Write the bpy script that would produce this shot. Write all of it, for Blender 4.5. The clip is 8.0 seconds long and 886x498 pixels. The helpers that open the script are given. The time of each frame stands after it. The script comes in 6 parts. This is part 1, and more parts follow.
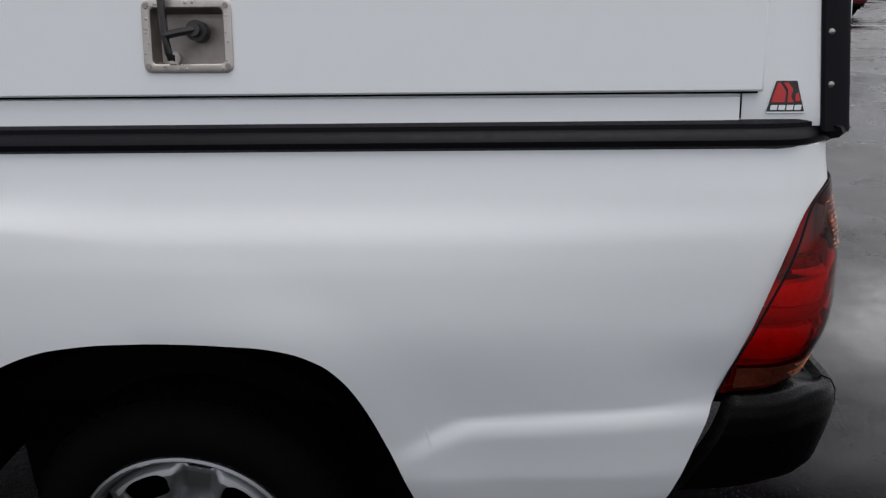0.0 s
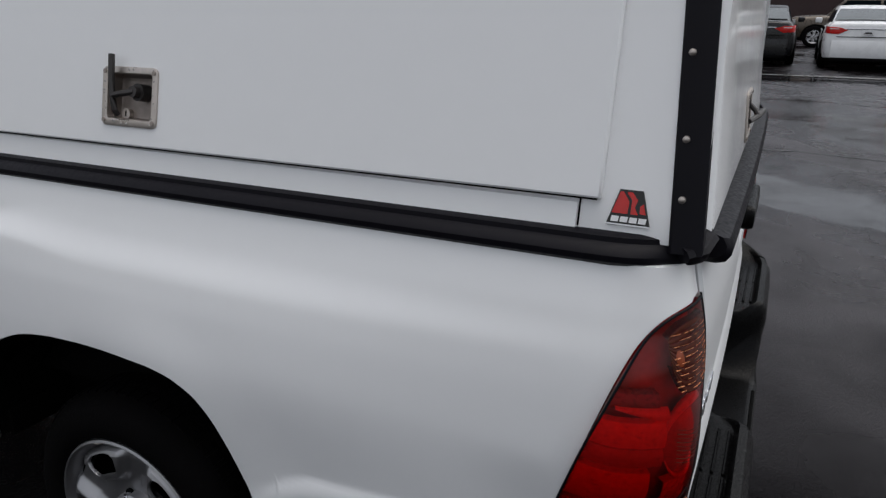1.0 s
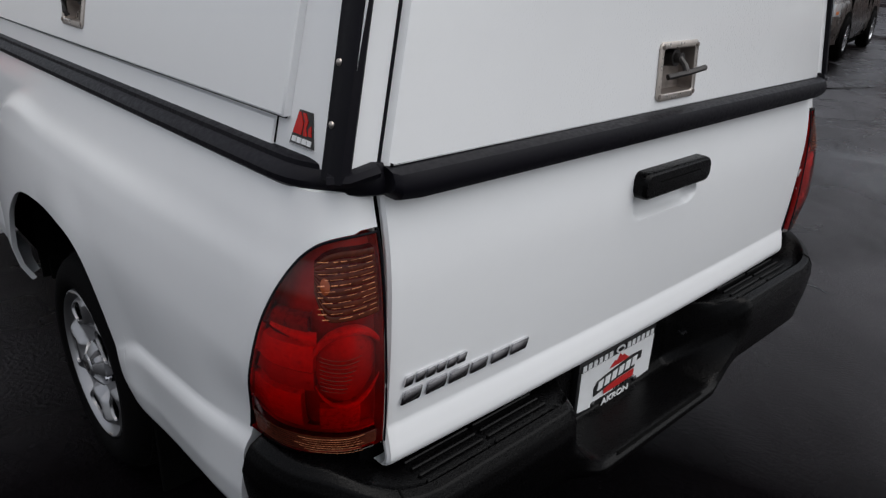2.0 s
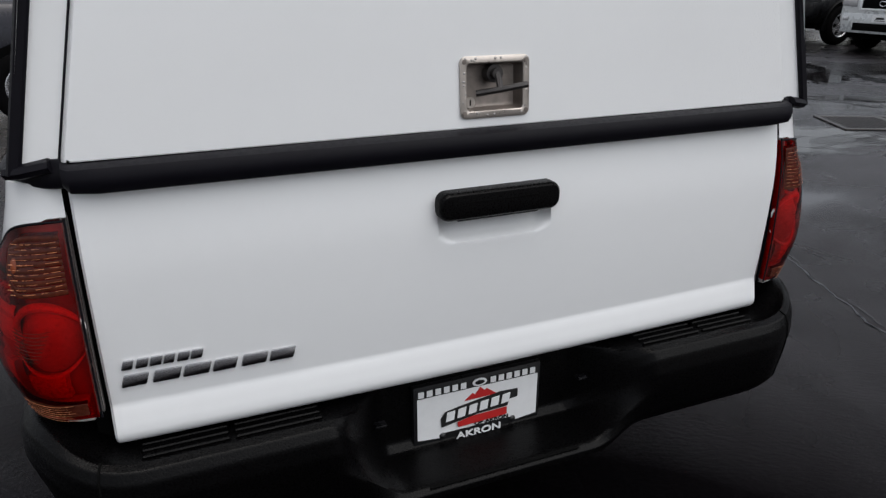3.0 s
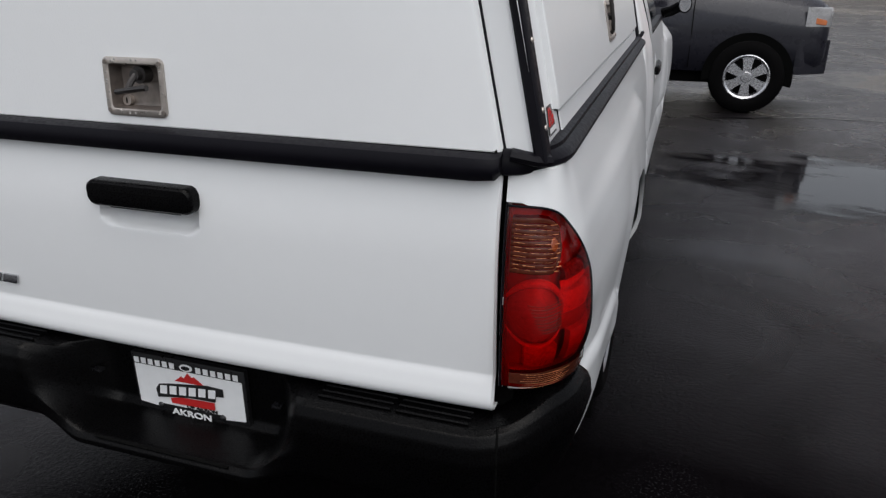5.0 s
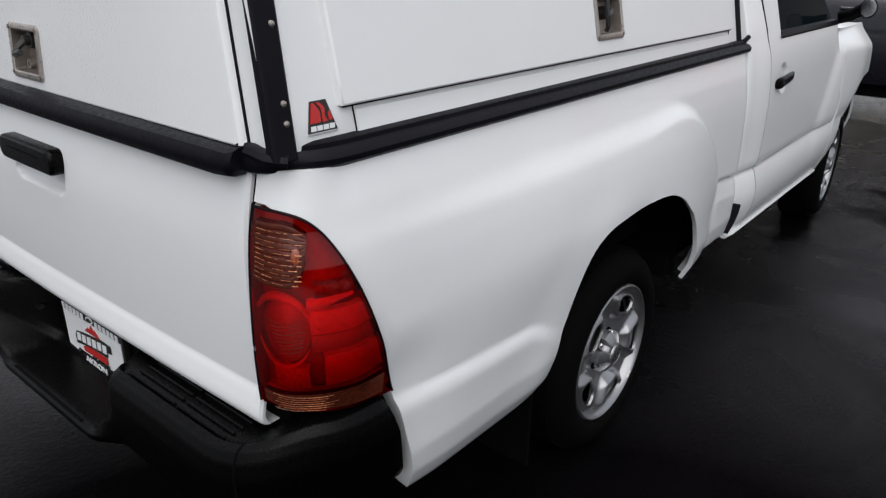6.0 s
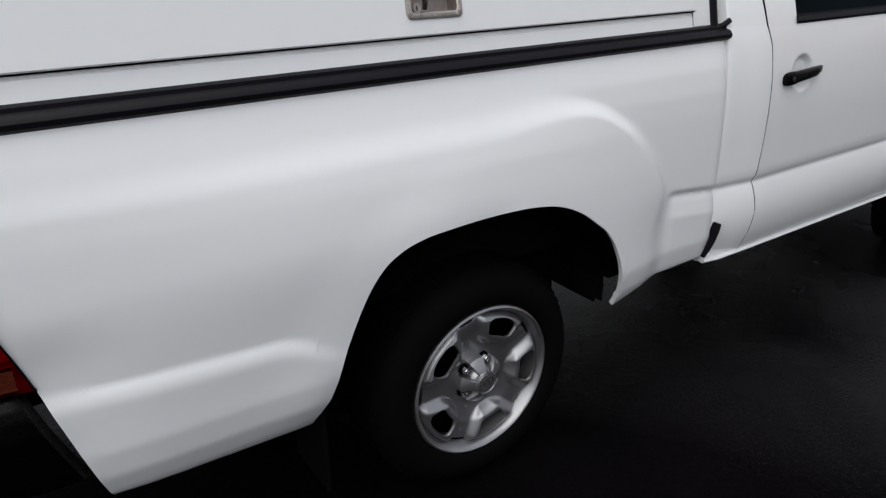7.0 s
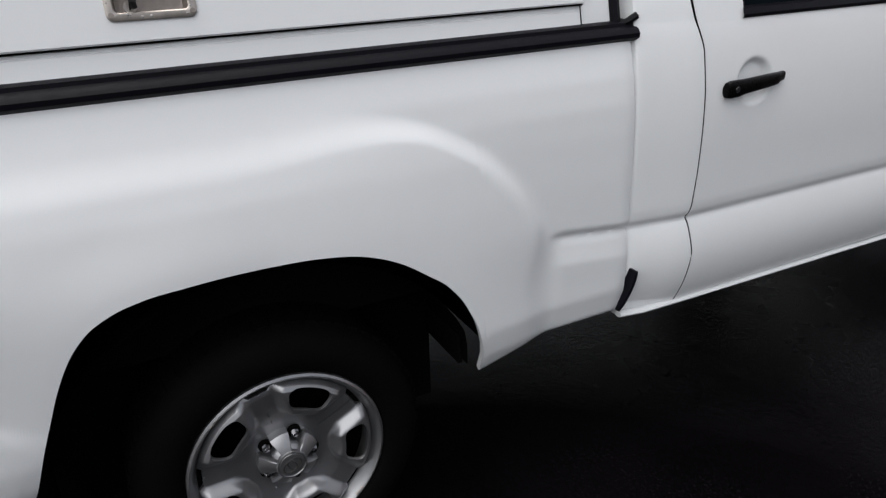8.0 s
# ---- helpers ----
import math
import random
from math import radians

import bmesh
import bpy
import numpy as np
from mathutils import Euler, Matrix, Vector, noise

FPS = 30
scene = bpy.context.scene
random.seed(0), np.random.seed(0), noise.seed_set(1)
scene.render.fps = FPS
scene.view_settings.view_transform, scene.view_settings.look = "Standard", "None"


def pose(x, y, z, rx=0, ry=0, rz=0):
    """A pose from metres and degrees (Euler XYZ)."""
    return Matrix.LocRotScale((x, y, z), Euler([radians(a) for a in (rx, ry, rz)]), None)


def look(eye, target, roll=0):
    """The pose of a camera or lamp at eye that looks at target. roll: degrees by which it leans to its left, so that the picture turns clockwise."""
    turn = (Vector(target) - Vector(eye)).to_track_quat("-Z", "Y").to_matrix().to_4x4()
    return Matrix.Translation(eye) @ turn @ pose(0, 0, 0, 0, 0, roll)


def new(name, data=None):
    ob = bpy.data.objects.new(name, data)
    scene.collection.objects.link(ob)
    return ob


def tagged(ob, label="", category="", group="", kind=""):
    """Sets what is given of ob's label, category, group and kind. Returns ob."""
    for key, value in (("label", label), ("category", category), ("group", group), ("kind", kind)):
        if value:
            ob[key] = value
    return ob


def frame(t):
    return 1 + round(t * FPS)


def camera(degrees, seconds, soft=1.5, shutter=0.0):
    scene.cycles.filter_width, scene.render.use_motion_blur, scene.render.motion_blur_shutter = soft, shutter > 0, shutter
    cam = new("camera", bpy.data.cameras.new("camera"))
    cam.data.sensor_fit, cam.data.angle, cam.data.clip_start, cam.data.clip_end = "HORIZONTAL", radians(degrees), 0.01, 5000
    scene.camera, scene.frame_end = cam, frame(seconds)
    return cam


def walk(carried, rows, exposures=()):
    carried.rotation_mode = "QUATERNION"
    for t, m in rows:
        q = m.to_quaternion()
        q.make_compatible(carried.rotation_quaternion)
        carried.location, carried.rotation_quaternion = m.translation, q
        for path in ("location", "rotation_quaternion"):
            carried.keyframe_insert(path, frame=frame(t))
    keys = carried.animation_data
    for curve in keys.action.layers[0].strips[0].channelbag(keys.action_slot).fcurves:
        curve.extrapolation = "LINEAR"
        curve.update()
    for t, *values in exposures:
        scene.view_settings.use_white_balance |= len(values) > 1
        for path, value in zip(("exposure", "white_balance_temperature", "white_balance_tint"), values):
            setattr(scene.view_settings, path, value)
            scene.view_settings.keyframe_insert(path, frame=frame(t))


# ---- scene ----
cam = camera(64.0, 8.0, soft=1.3)
PATH = [
    (0, (-1.861, 0.629, 1.343), (-0.001, 0.666, 0.608), -0.5),
    (0.5, (-1.855, 0.285, 1.394), (-0.016, 0.678, 0.712), 0.4),
    (1, (-1.69, -0.044, 1.412), (0.021, 0.762, 0.762), 0.3),
    (1.2, (-1.637, -0.168, 1.418), (0.013, 0.735, 0.738), 0.4),
    (2.3, (-1.08, -0.847, 1.379), (0.093, 0.569, 0.591), 3.3),
    (2.5, (-0.965, -0.932, 1.388), (0.171, 0.519, 0.611), 3.3),
    (3, (-0.565, -1.132, 1.379), (0.151, 0.588, 0.652), 0.0),
    (3.5, (-0.187, -1.214, 1.356), (0.417, 0.55, 0.634), 3.3),
    (4, (0.203, -1.235, 1.396), (0.637, 0.583, 0.685), 2.2),
    (4.5, (0.64, -1.223, 1.422), (0.472, 0.635, 0.702), 0.8),
    (4.7, (0.779, -1.177, 1.404), (0.444, 0.652, 0.666), 0.8),
    (5.8, (1.503, -0.697, 1.397), (0.376, 0.787, 0.669), -0.5),
    (6, (1.593, -0.579, 1.383), (0.426, 0.853, 0.615), 1.0),
    (6.5, (1.786, -0.214, 1.378), (0.508, 1.109, 0.592), 1.2),
    (7, (2.041, 0.184, 1.35), (0.534, 1.227, 0.549), -0.2),
    (7.5, (2.068, 0.532, 1.361), (0.496, 1.405, 0.485), -0.7),
    (8, (2.042, 0.917, 1.322), (0.409, 1.724, 0.498), -1.6),
]
walk(cam, [(t, look(eye, target, roll)) for t, eye, target, roll in PATH],
     [(0.0, 0.20), (0.5, 0.12), (1.0, 0.02), (1.2, -0.06), (2.5, 0.1), (4.5, 0.07), (6.0, 0.2), (6.5, 0.22), (7.0, 0.08), (8.0, 0.06)])

# ---- world and light ----
world = bpy.data.worlds.new("overcast_sky")
scene.world = world
world.use_nodes = True
wn, wl = world.node_tree.nodes, world.node_tree.links
sky = wn.new("ShaderNodeTexSky")
sky.sky_type, sky.sun_disc = "NISHITA", False
sky.sun_elevation, sky.sun_rotation = radians(86), radians(200)
sky.air_density, sky.dust_density = 1.0, 4.0
grey = wn.new("ShaderNodeHueSaturation")
grey.inputs["Saturation"].default_value = 0.31
bg = wn["Background"]
bg.inputs["Strength"].default_value = 0.165
wl.new(sky.outputs[0], grey.inputs["Color"])
wl.new(grey.outputs[0], bg.inputs["Color"])
sun = new("sun", bpy.data.lights.new("sun", "SUN"))
sun.data.energy, sun.data.angle, sun.data.color = 1.25, radians(60), (1.0, 0.99, 0.97)
sun.matrix_world = look((0, 0, 20), (-9.0, 12.0, 6.0))


# ---- materials ----
def material(name):
    m = bpy.data.materials.new(name)
    m.use_nodes = True
    return m, m.node_tree.nodes, m.node_tree.links, m.node_tree.nodes["Principled BSDF"]


def surface(name, color, rough=0.5, metal=0.0, coat=0.0, grain=40.0, vary=0.12, bump=0.0, rvary=0.1, spec=0.5, fine=0.0):
    """A procedural surface: tone and roughness vary at two scales, with a little relief."""
    m, n, l, b = material(name)
    tex = n.new("ShaderNodeTexCoord")
    big = n.new("ShaderNodeTexNoise")
    big.inputs["Scale"].default_value, big.inputs["Detail"].default_value = grain * 0.08, 4
    small = n.new("ShaderNodeTexNoise")
    small.inputs["Scale"].default_value, small.inputs["Detail"].default_value = grain, 6
    l.new(tex.outputs["Object"], big.inputs["Vector"])
    l.new(tex.outputs["Object"], small.inputs["Vector"])
    add = n.new("ShaderNodeMath")
    add.operation = "ADD"
    l.new(big.outputs["Fac"], add.inputs[0])
    l.new(small.outputs["Fac"], add.inputs[1])
    tone = n.new("ShaderNodeMapRange")
    tone.inputs["From Min"].default_value, tone.inputs["From Max"].default_value = 0.6, 1.4
    tone.inputs["To Min"].default_value, tone.inputs["To Max"].default_value = 1 - vary, 1 + vary * 0.5
    l.new(add.outputs[0], tone.inputs["Value"])
    mul = n.new("ShaderNodeVectorMath")
    mul.operation = "SCALE"
    mul.inputs[0].default_value = color
    l.new(tone.outputs[0], mul.inputs["Scale"])
    l.new(mul.outputs[0], b.inputs["Base Color"])
    rr = n.new("ShaderNodeMapRange")
    rr.inputs["From Min"].default_value, rr.inputs["From Max"].default_value = 0.3, 0.7
    rr.inputs["To Min"].default_value, rr.inputs["To Max"].default_value = max(0.02, rough - rvary), min(1.0, rough + rvary)
    l.new(small.outputs["Fac"], rr.inputs["Value"])
    l.new(rr.outputs[0], b.inputs["Roughness"])
    b.inputs["Metallic"].default_value = metal
    b.inputs["Specular IOR Level"].default_value = spec
    b.inputs["Coat Weight"].default_value, b.inputs["Coat Roughness"].default_value = coat, 0.06
    if bump:
        bp = n.new("ShaderNodeBump")
        bp.inputs["Strength"].default_value, bp.inputs["Distance"].default_value = 1.0, bump
        l.new(small.outputs["Fac"], bp.inputs["Height"])
        l.new(bp.outputs[0], b.inputs["Normal"])
    return m


def wet_paint(name, color, rough=0.32, drops=0.0, coat=0.2):
    """Car paint under clear coat, with small rain beads standing on it."""
    m = surface(name, color, rough, 0.0, coat, 24, 0.012, 0.0, 0.0)
    m.node_tree.nodes["Principled BSDF"].inputs["Coat Roughness"].default_value = 0.10
    n, l = m.node_tree.nodes, m.node_tree.links
    b = n["Principled BSDF"]
    if drops:
        tex = n.new("ShaderNodeTexCoord")
        vor = n.new("ShaderNodeTexVoronoi")
        vor.inputs["Scale"].default_value = 170
        spread = n.new("ShaderNodeTexNoise")
        spread.inputs["Scale"].default_value = 9
        l.new(tex.outputs["Object"], vor.inputs["Vector"])
        l.new(tex.outputs["Object"], spread.inputs["Vector"])
        bead = n.new("ShaderNodeMapRange")
        bead.inputs["From Min"].default_value, bead.inputs["From Max"].default_value = 0.42, 0.0
        bead.clamp = True
        l.new(vor.outputs["Distance"], bead.inputs["Value"])
        here = n.new("ShaderNodeMapRange")
        here.inputs["From Min"].default_value, here.inputs["From Max"].default_value = 0.36, 0.52
        l.new(spread.outputs["Fac"], here.inputs["Value"])
        mix = n.new("ShaderNodeMath")
        mix.operation = "MULTIPLY"
        l.new(bead.outputs[0], mix.inputs[0])
        l.new(here.outputs[0], mix.inputs[1])
        bp = n.new("ShaderNodeBump")
        bp.inputs["Strength"].default_value, bp.inputs["Distance"].default_value = 1.0, drops
        l.new(mix.outputs[0], bp.inputs["Height"])
        l.new(bp.outputs[0], b.inputs["Coat Normal"])
    return m


def wet_asphalt():
    m, n, l, b = material("wet_asphalt")
    tex = n.new("ShaderNodeTexCoord")

    def noise_at(scale, detail=5, distortion=0.0, rough=0.5):
        t = n.new("ShaderNodeTexNoise")
        t.inputs["Scale"].default_value, t.inputs["Detail"].default_value = scale, detail
        t.inputs["Distortion"].default_value, t.inputs["Roughness"].default_value = distortion, rough
        l.new(tex.outputs["Object"], t.inputs["Vector"])
        return t.outputs["Fac"]

    def ranged(src, a, c, lo, hi):
        r = n.new("ShaderNodeMapRange")
        for key, v in (("From Min", a), ("From Max", c), ("To Min", lo), ("To Max", hi)):
            r.inputs[key].default_value = v
        l.new(src, r.inputs["Value"])
        return r.outputs[0]

    def maths(op, p, q):
        k = n.new("ShaderNodeMath")
        k.operation = op
        for i, v in enumerate((p, q)):
            if isinstance(v, (int, float)):
                k.inputs[i].default_value = v
            else:
                l.new(v, k.inputs[i])
        return k.outputs[0]

    patches = noise_at(0.35, 6, 0.6, 0.55)
    stones = noise_at(260, 3)
    grit = noise_at(60, 5)
    streak = noise_at(1.7, 5, 1.2)
    film = ranged(patches, 0.47, 0.62, 0.0, 1.0)
    rough_dry = ranged(streak, 0.35, 0.65, 0.25, 0.37)
    rough_wet = ranged(streak, 0.35, 0.65, 0.10, 0.20)
    mix = n.new("ShaderNodeMix")
    l.new(film, mix.inputs["Factor"])
    l.new(rough_dry, mix.inputs["A"])
    l.new(rough_wet, mix.inputs["B"])
    l.new(mix.outputs["Result"], b.inputs["Roughness"])
    tone = maths("MULTIPLY", ranged(grit, 0.3, 0.7, 0.7, 1.3), ranged(streak, 0.3, 0.7, 0.75, 1.2))
    col = n.new("ShaderNodeVectorMath")
    col.operation = "SCALE"
    col.inputs[0].default_value = (0.0028, 0.0023, 0.0028)
    l.new(tone, col.inputs["Scale"])
    l.new(col.outputs[0], b.inputs["Base Color"])
    facing = n.new("ShaderNodeLayerWeight")
    facing.inputs["Blend"].default_value = 0.5
    b.inputs["Specular Tint"].default_value = (1.0, 0.92, 1.0, 1)
    pebbly = ranged(noise_at(1.1, 4, 0.8), 0.49, 0.60, 0.0, 1.0)
    glint = maths("MULTIPLY", ranged(noise_at(120, 2), 0.57, 0.70, 0.0, 0.16), pebbly)
    sheen = ranged(noise_at(0.75, 5, 1.6, 0.6), 0.36, 0.64, 0.60, 1.45)
    l.new(maths("ADD", maths("MULTIPLY", ranged(facing.outputs["Facing"], 0.40, 0.86, 0.003, 0.68), sheen), glint), b.inputs["Specular IOR Level"])
    height = maths("MULTIPLY", maths("ADD", maths("MULTIPLY", stones, 0.6), grit), maths("SUBTRACT", 1.05, film))
    bp = n.new("ShaderNodeBump")
    bp.inputs["Strength"].default_value, bp.inputs["Distance"].default_value = 0.8, 0.006
    l.new(height, bp.inputs["Height"])
    l.new(bp.outputs[0], b.inputs["Normal"])
    return m


def red_cover_lens():
    """Thin clear red plastic: tinted see-through with a glossy face."""
    m, n, l, b = material("clear_red_cover")
    n.remove(b)
    tint = n.new("ShaderNodeBsdfTransparent")
    tint.inputs["Color"].default_value = (0.97, 0.036, 0.030, 1)
    gloss = n.new("ShaderNodeBsdfGlossy")
    gloss.inputs["Roughness"].default_value = 0.06
    edge = n.new("ShaderNodeFresnel")
    edge.inputs["IOR"].default_value = 1.46
    mix = n.new("ShaderNodeMixShader")
    l.new(edge.outputs[0], mix.inputs[0])
    l.new(tint.outputs[0], mix.inputs[1])
    l.new(gloss.outputs[0], mix.inputs[2])
    l.new(mix.outputs[0], n["Material Output"].inputs["Surface"])
    return m


WHITE = wet_paint("white_car_paint", (0.81, 0.82, 0.83), 0.34, 0.0, 0.7)
WHITE_WET = wet_paint("white_car_paint_rain_beaded", (0.80, 0.81, 0.82), 0.30, 0.0003)
CAPWHITE = wet_paint("white_gelcoat", (0.79, 0.80, 0.81), 0.34, 0.0001, 0.4)
CAPWET = wet_paint("white_gelcoat_rain_beaded", (0.79, 0.80, 0.81), 0.34, 0.0006, 0.9)
BLACKTRIM = surface("black_rubber_trim", (0.0046, 0.0042, 0.0068), 0.46, 0, 0.0, 120, 0.25, 0.00015, spec=0.13)
BLACKPLASTIC = surface("textured_black_plastic", (0.0014, 0.0013, 0.0015), 0.30, 0, 0.0, 300, 0.3, 0.0006, 0.10, spec=0.10)
TYRE = surface("tyre_rubber", (0.0028, 0.0026, 0.0028), 0.75, 0, 0.0, 200, 0.25, 0.0005, spec=0.045)
STEEL = surface("silver_painted_steel_wheel", (0.34, 0.34, 0.35), 0.37, 0.9, 0.0, 20, 0.08, 0.0, 0.03)
LATCH = surface("weathered_stainless_latch", (0.52, 0.47, 0.43), 0.34, 0.8, 0.0, 60, 0.30, 0.00015, 0.08)
BEAD = surface("clear_rain_bead", (0.42, 0.40, 0.38), 0.08, 0.2, 0.6, 60, 0.2)
LATCHPAN = surface("dark_brown_latch_steel", (0.30, 0.26, 0.235), 0.40, 0.7, 0.0, 45, 0.55, 0.0002, 0.1)
DARKSTEEL = surface("dark_lever_steel", (0.05, 0.046, 0.045), 0.42, 0.5, 0.0, 120, 0.3, 0.0003)
CHROME = surface("chrome", (0.62, 0.62, 0.64), 0.12, 1.0, 0.0, 60, 0.1, 0.0, 0.05)
# near-black: the shade under and inside vehicles is in its colour
DARKWELL = surface("shade_black", (0.003, 0.003, 0.003), 0.95, 0, 0.0, 40, 0.3, 0.001, spec=0.03)
REDBRIGHT = surface("bright_red_reflector", (0.50, 0.008, 0.006), 0.18, 0.0, 0.25, 60, 0.2, 0.0, 0.05)
REDLENS = red_cover_lens()
LAMPBACK = surface("lamp_housing_grey", (0.40, 0.36, 0.35), 0.5, 0, 0.0, 90, 0.3, 0.0, 0.1)
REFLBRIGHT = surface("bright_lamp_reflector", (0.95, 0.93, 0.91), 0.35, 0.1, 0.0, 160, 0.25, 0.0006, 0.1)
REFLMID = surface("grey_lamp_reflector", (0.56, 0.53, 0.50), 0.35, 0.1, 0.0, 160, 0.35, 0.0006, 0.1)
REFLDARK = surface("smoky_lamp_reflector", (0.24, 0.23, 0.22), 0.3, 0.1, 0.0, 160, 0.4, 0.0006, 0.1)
REFLORANGE = surface("orange_lamp_reflector", (0.80, 0.70, 0.60), 0.3, 0.1, 0.0, 160, 0.25, 0.0006, 0.1)
SMOKE = surface("smoky_dark_lens", (0.085, 0.017, 0.008), 0.16, 0.0, 0.03, 120, 0.6, 0.0004, 0.05, spec=0.2)
AMBER = surface("amber_bulb_glass", (0.27, 0.048, 0.009), 0.14, 0.0, 0.1, 120, 0.5, 0.0, 0.05)
RIBGLINT = surface("lamp_rib_glint", (0.74, 0.25, 0.10), 0.25, 0.2, 0.0, 300, 0.9, 0.0004)
ASPHALT = wet_asphalt()
SEAM = surface("dark_gap", (0.003, 0.003, 0.003), 0.9, 0, 0, 50, 0.2, spec=0.05)
DARKLENS = surface("smoky_grey_lens", (0.005, 0.005, 0.006), 0.25, 0, 0.05, 60, 0.3)
PLATEWHITE = surface("plate_white_card", (0.78, 0.79, 0.80), 0.4, 0, 0.1, 60, 0.06)
PLATEBLACK = surface("plate_frame_black", (0.01, 0.01, 0.011), 0.35, 0, 0.1, 90, 0.2)
PRINTRED = surface("print_red", (0.5, 0.02, 0.02), 0.45, 0, 0.1, 60, 0.15)
PRINTBLACK = surface("print_black", (0.012, 0.012, 0.012), 0.4, 0, 0.1, 60, 0.15)
DARKGLASS = surface("tinted_car_glass", (0.004, 0.007, 0.009), 0.06, 0, 0.0, 20, 0.2, 0, 0.02, spec=0.004)
CLEARLAMP = surface("clear_headlamp", (0.55, 0.55, 0.56), 0.12, 0.4, 1.0, 80, 0.4, 0, 0.05)
STRIPE = surface("worn_white_road_paint", (0.42, 0.42, 0.41), 0.4, 0, 0.0, 30, 0.5, 0.0005)
REDPAINT = surface("red_column_paint", (0.62, 0.045, 0.02), 0.45, 0, 0.2, 12, 0.15)
STUCCO = surface("pale_painted_block_wall", (0.62, 0.59, 0.55), 0.8, 0, 0.0, 10, 0.15, 0.002)
MAROON = surface("dark_brown_wall_cladding", (0.035, 0.017, 0.017), 0.7, 0, 0, 6, 0.35, 0.002)


# ---- building helpers ----
def tidy(bm, angle=35):
    bmesh.ops.recalc_face_normals(bm, faces=bm.faces)
    for f in bm.faces:
        f.smooth = True
    for e in bm.edges:
        if len(e.link_faces) == 2 and e.calc_face_angle(0) > radians(angle):
            e.smooth = False


def part(name, bm, mat, parent=None, label="", at=None, angle=35):
    """Links a bmesh as one mesh object, under a thing or a part."""
    tidy(bm, angle)
    me = bpy.data.meshes.new(name)
    bm.to_mesh(me)
    bm.free()
    me.materials.append(mat)
    ob = new(name, me)
    if parent:
        ob.parent = parent
    if at is not None:
        ob.matrix_basis = at
    return tagged(ob, label)


def thing(name, at, label, category, group="", kind=""):
    e = new(name)
    e.empty_display_size = 0.1
    e.matrix_basis = at
    return tagged(e, label, category, group, kind)


def box(bm, x0, x1, y0, y1, z0, z1, bevel=0.0, seg=2):
    vs = [bm.verts.new((x, y, z)) for x in (x0, x1) for y in (y0, y1) for z in (z0, z1)]
    fs = [bm.faces.new([vs[i] for i in q]) for q in ((0, 1, 3, 2), (4, 6, 7, 5), (0, 4, 5, 1), (2, 3, 7, 6), (0, 2, 6, 4), (1, 5, 7, 3))]
    if bevel:
        es = {e for f in fs for e in f.edges}
        bmesh.ops.bevel(bm, geom=list(es), offset=bevel, segments=seg, affect="EDGES", profile=0.6)
    return bm


def grid(bm, rows, wrap_u=False, wrap_v=False):
    """Quads over rows of points."""
    vs = [[bm.verts.new(p) for p in row] for row in rows]
    nu, nv = len(vs), len(vs[0])
    for i in range(nu if wrap_u else nu - 1):
        for j in range(nv if wrap_v else nv - 1):
            q = [vs[i][j], vs[(i + 1) % nu][j], vs[(i + 1) % nu][(j + 1) % nv], vs[i][(j + 1) % nv]]
            if len(set(q)) == 4 and (q[0].co - q[2].co).length > 1e-7:
                bm.faces.new(q)
    return vs


def lathe(bm, profile, n=48, axis="x"):
    """Turns (radius, along) points round an axis."""
    rows = []
    for i in range(n):
        a = 2 * math.pi * i / n
        c, s = math.cos(a), math.sin(a)
        rows.append([(h, r * c, r * s) if axis == "x" else (r * c, h, r * s) if axis == "y" else (r * c, r * s, h) for r, h in profile])
    return grid(bm, rows, wrap_u=True)


def tube(bm, pts, r, n=10, squash=(1, 1), up=(0, 0, 1), cap=True):
    """A bar of round or oval section along a line of points."""
    pts = [Vector(p) for p in pts]
    rows = []
    for i, p in enumerate(pts):
        d = (pts[min(i + 1, len(pts) - 1)] - pts[max(i - 1, 0)]).normalized()
        u = d.cross(Vector(up))
        u = u.normalized() if u.length > 1e-4 else Vector((1, 0, 0))
        w = u.cross(d)
        rows.append([p + u * (r * squash[0] * math.cos(2 * math.pi * k / n)) + w * (r * squash[1] * math.sin(2 * math.pi * k / n)) for k in range(n)])
    vs = grid(bm, rows, wrap_v=True)
    if cap:
        bm.faces.new(vs[0])
        bm.faces.new(vs[-1])
    return vs


def slab(bm, outline, thick, frame_at):
    """A flat plate of an outline (u, v) and a thickness, set by a matrix whose z is its outward normal."""
    lo = [bm.verts.new(frame_at @ Vector((u, v, 0))) for u, v in outline]
    hi = [bm.verts.new(frame_at @ Vector((u, v, thick))) for u, v in outline]
    bm.faces.new(hi)
    bm.faces.new(lo[::-1])
    k = len(lo)
    for i in range(k):
        bm.faces.new([lo[i], lo[(i + 1) % k], hi[(i + 1) % k], hi[i]])


def rounded(w, h, r, n=5):
    """A rounded rectangle outline about the origin."""
    out = []
    for cx, cy, a0 in ((w / 2 - r, h / 2 - r, 0), (-w / 2 + r, h / 2 - r, 90), (-w / 2 + r, -h / 2 + r, 180), (w / 2 - r, -h / 2 + r, 270)):
        for k in range(n + 1):
            a = radians(a0 + 90 * k / n)
            out.append((cx + r * math.cos(a), cy + r * math.sin(a)))
    return out


def sm(a, b, v):
    """Smoothstep from a to b."""
    t = min(1.0, max(0.0, (v - a) / (b - a)))
    return t * t * (3 - 2 * t)


def lerp(table, v):
    """Straight lines through a table of (key, value)."""
    return float(np.interp(v, [k for k, _ in table], [w for _, w in table]))


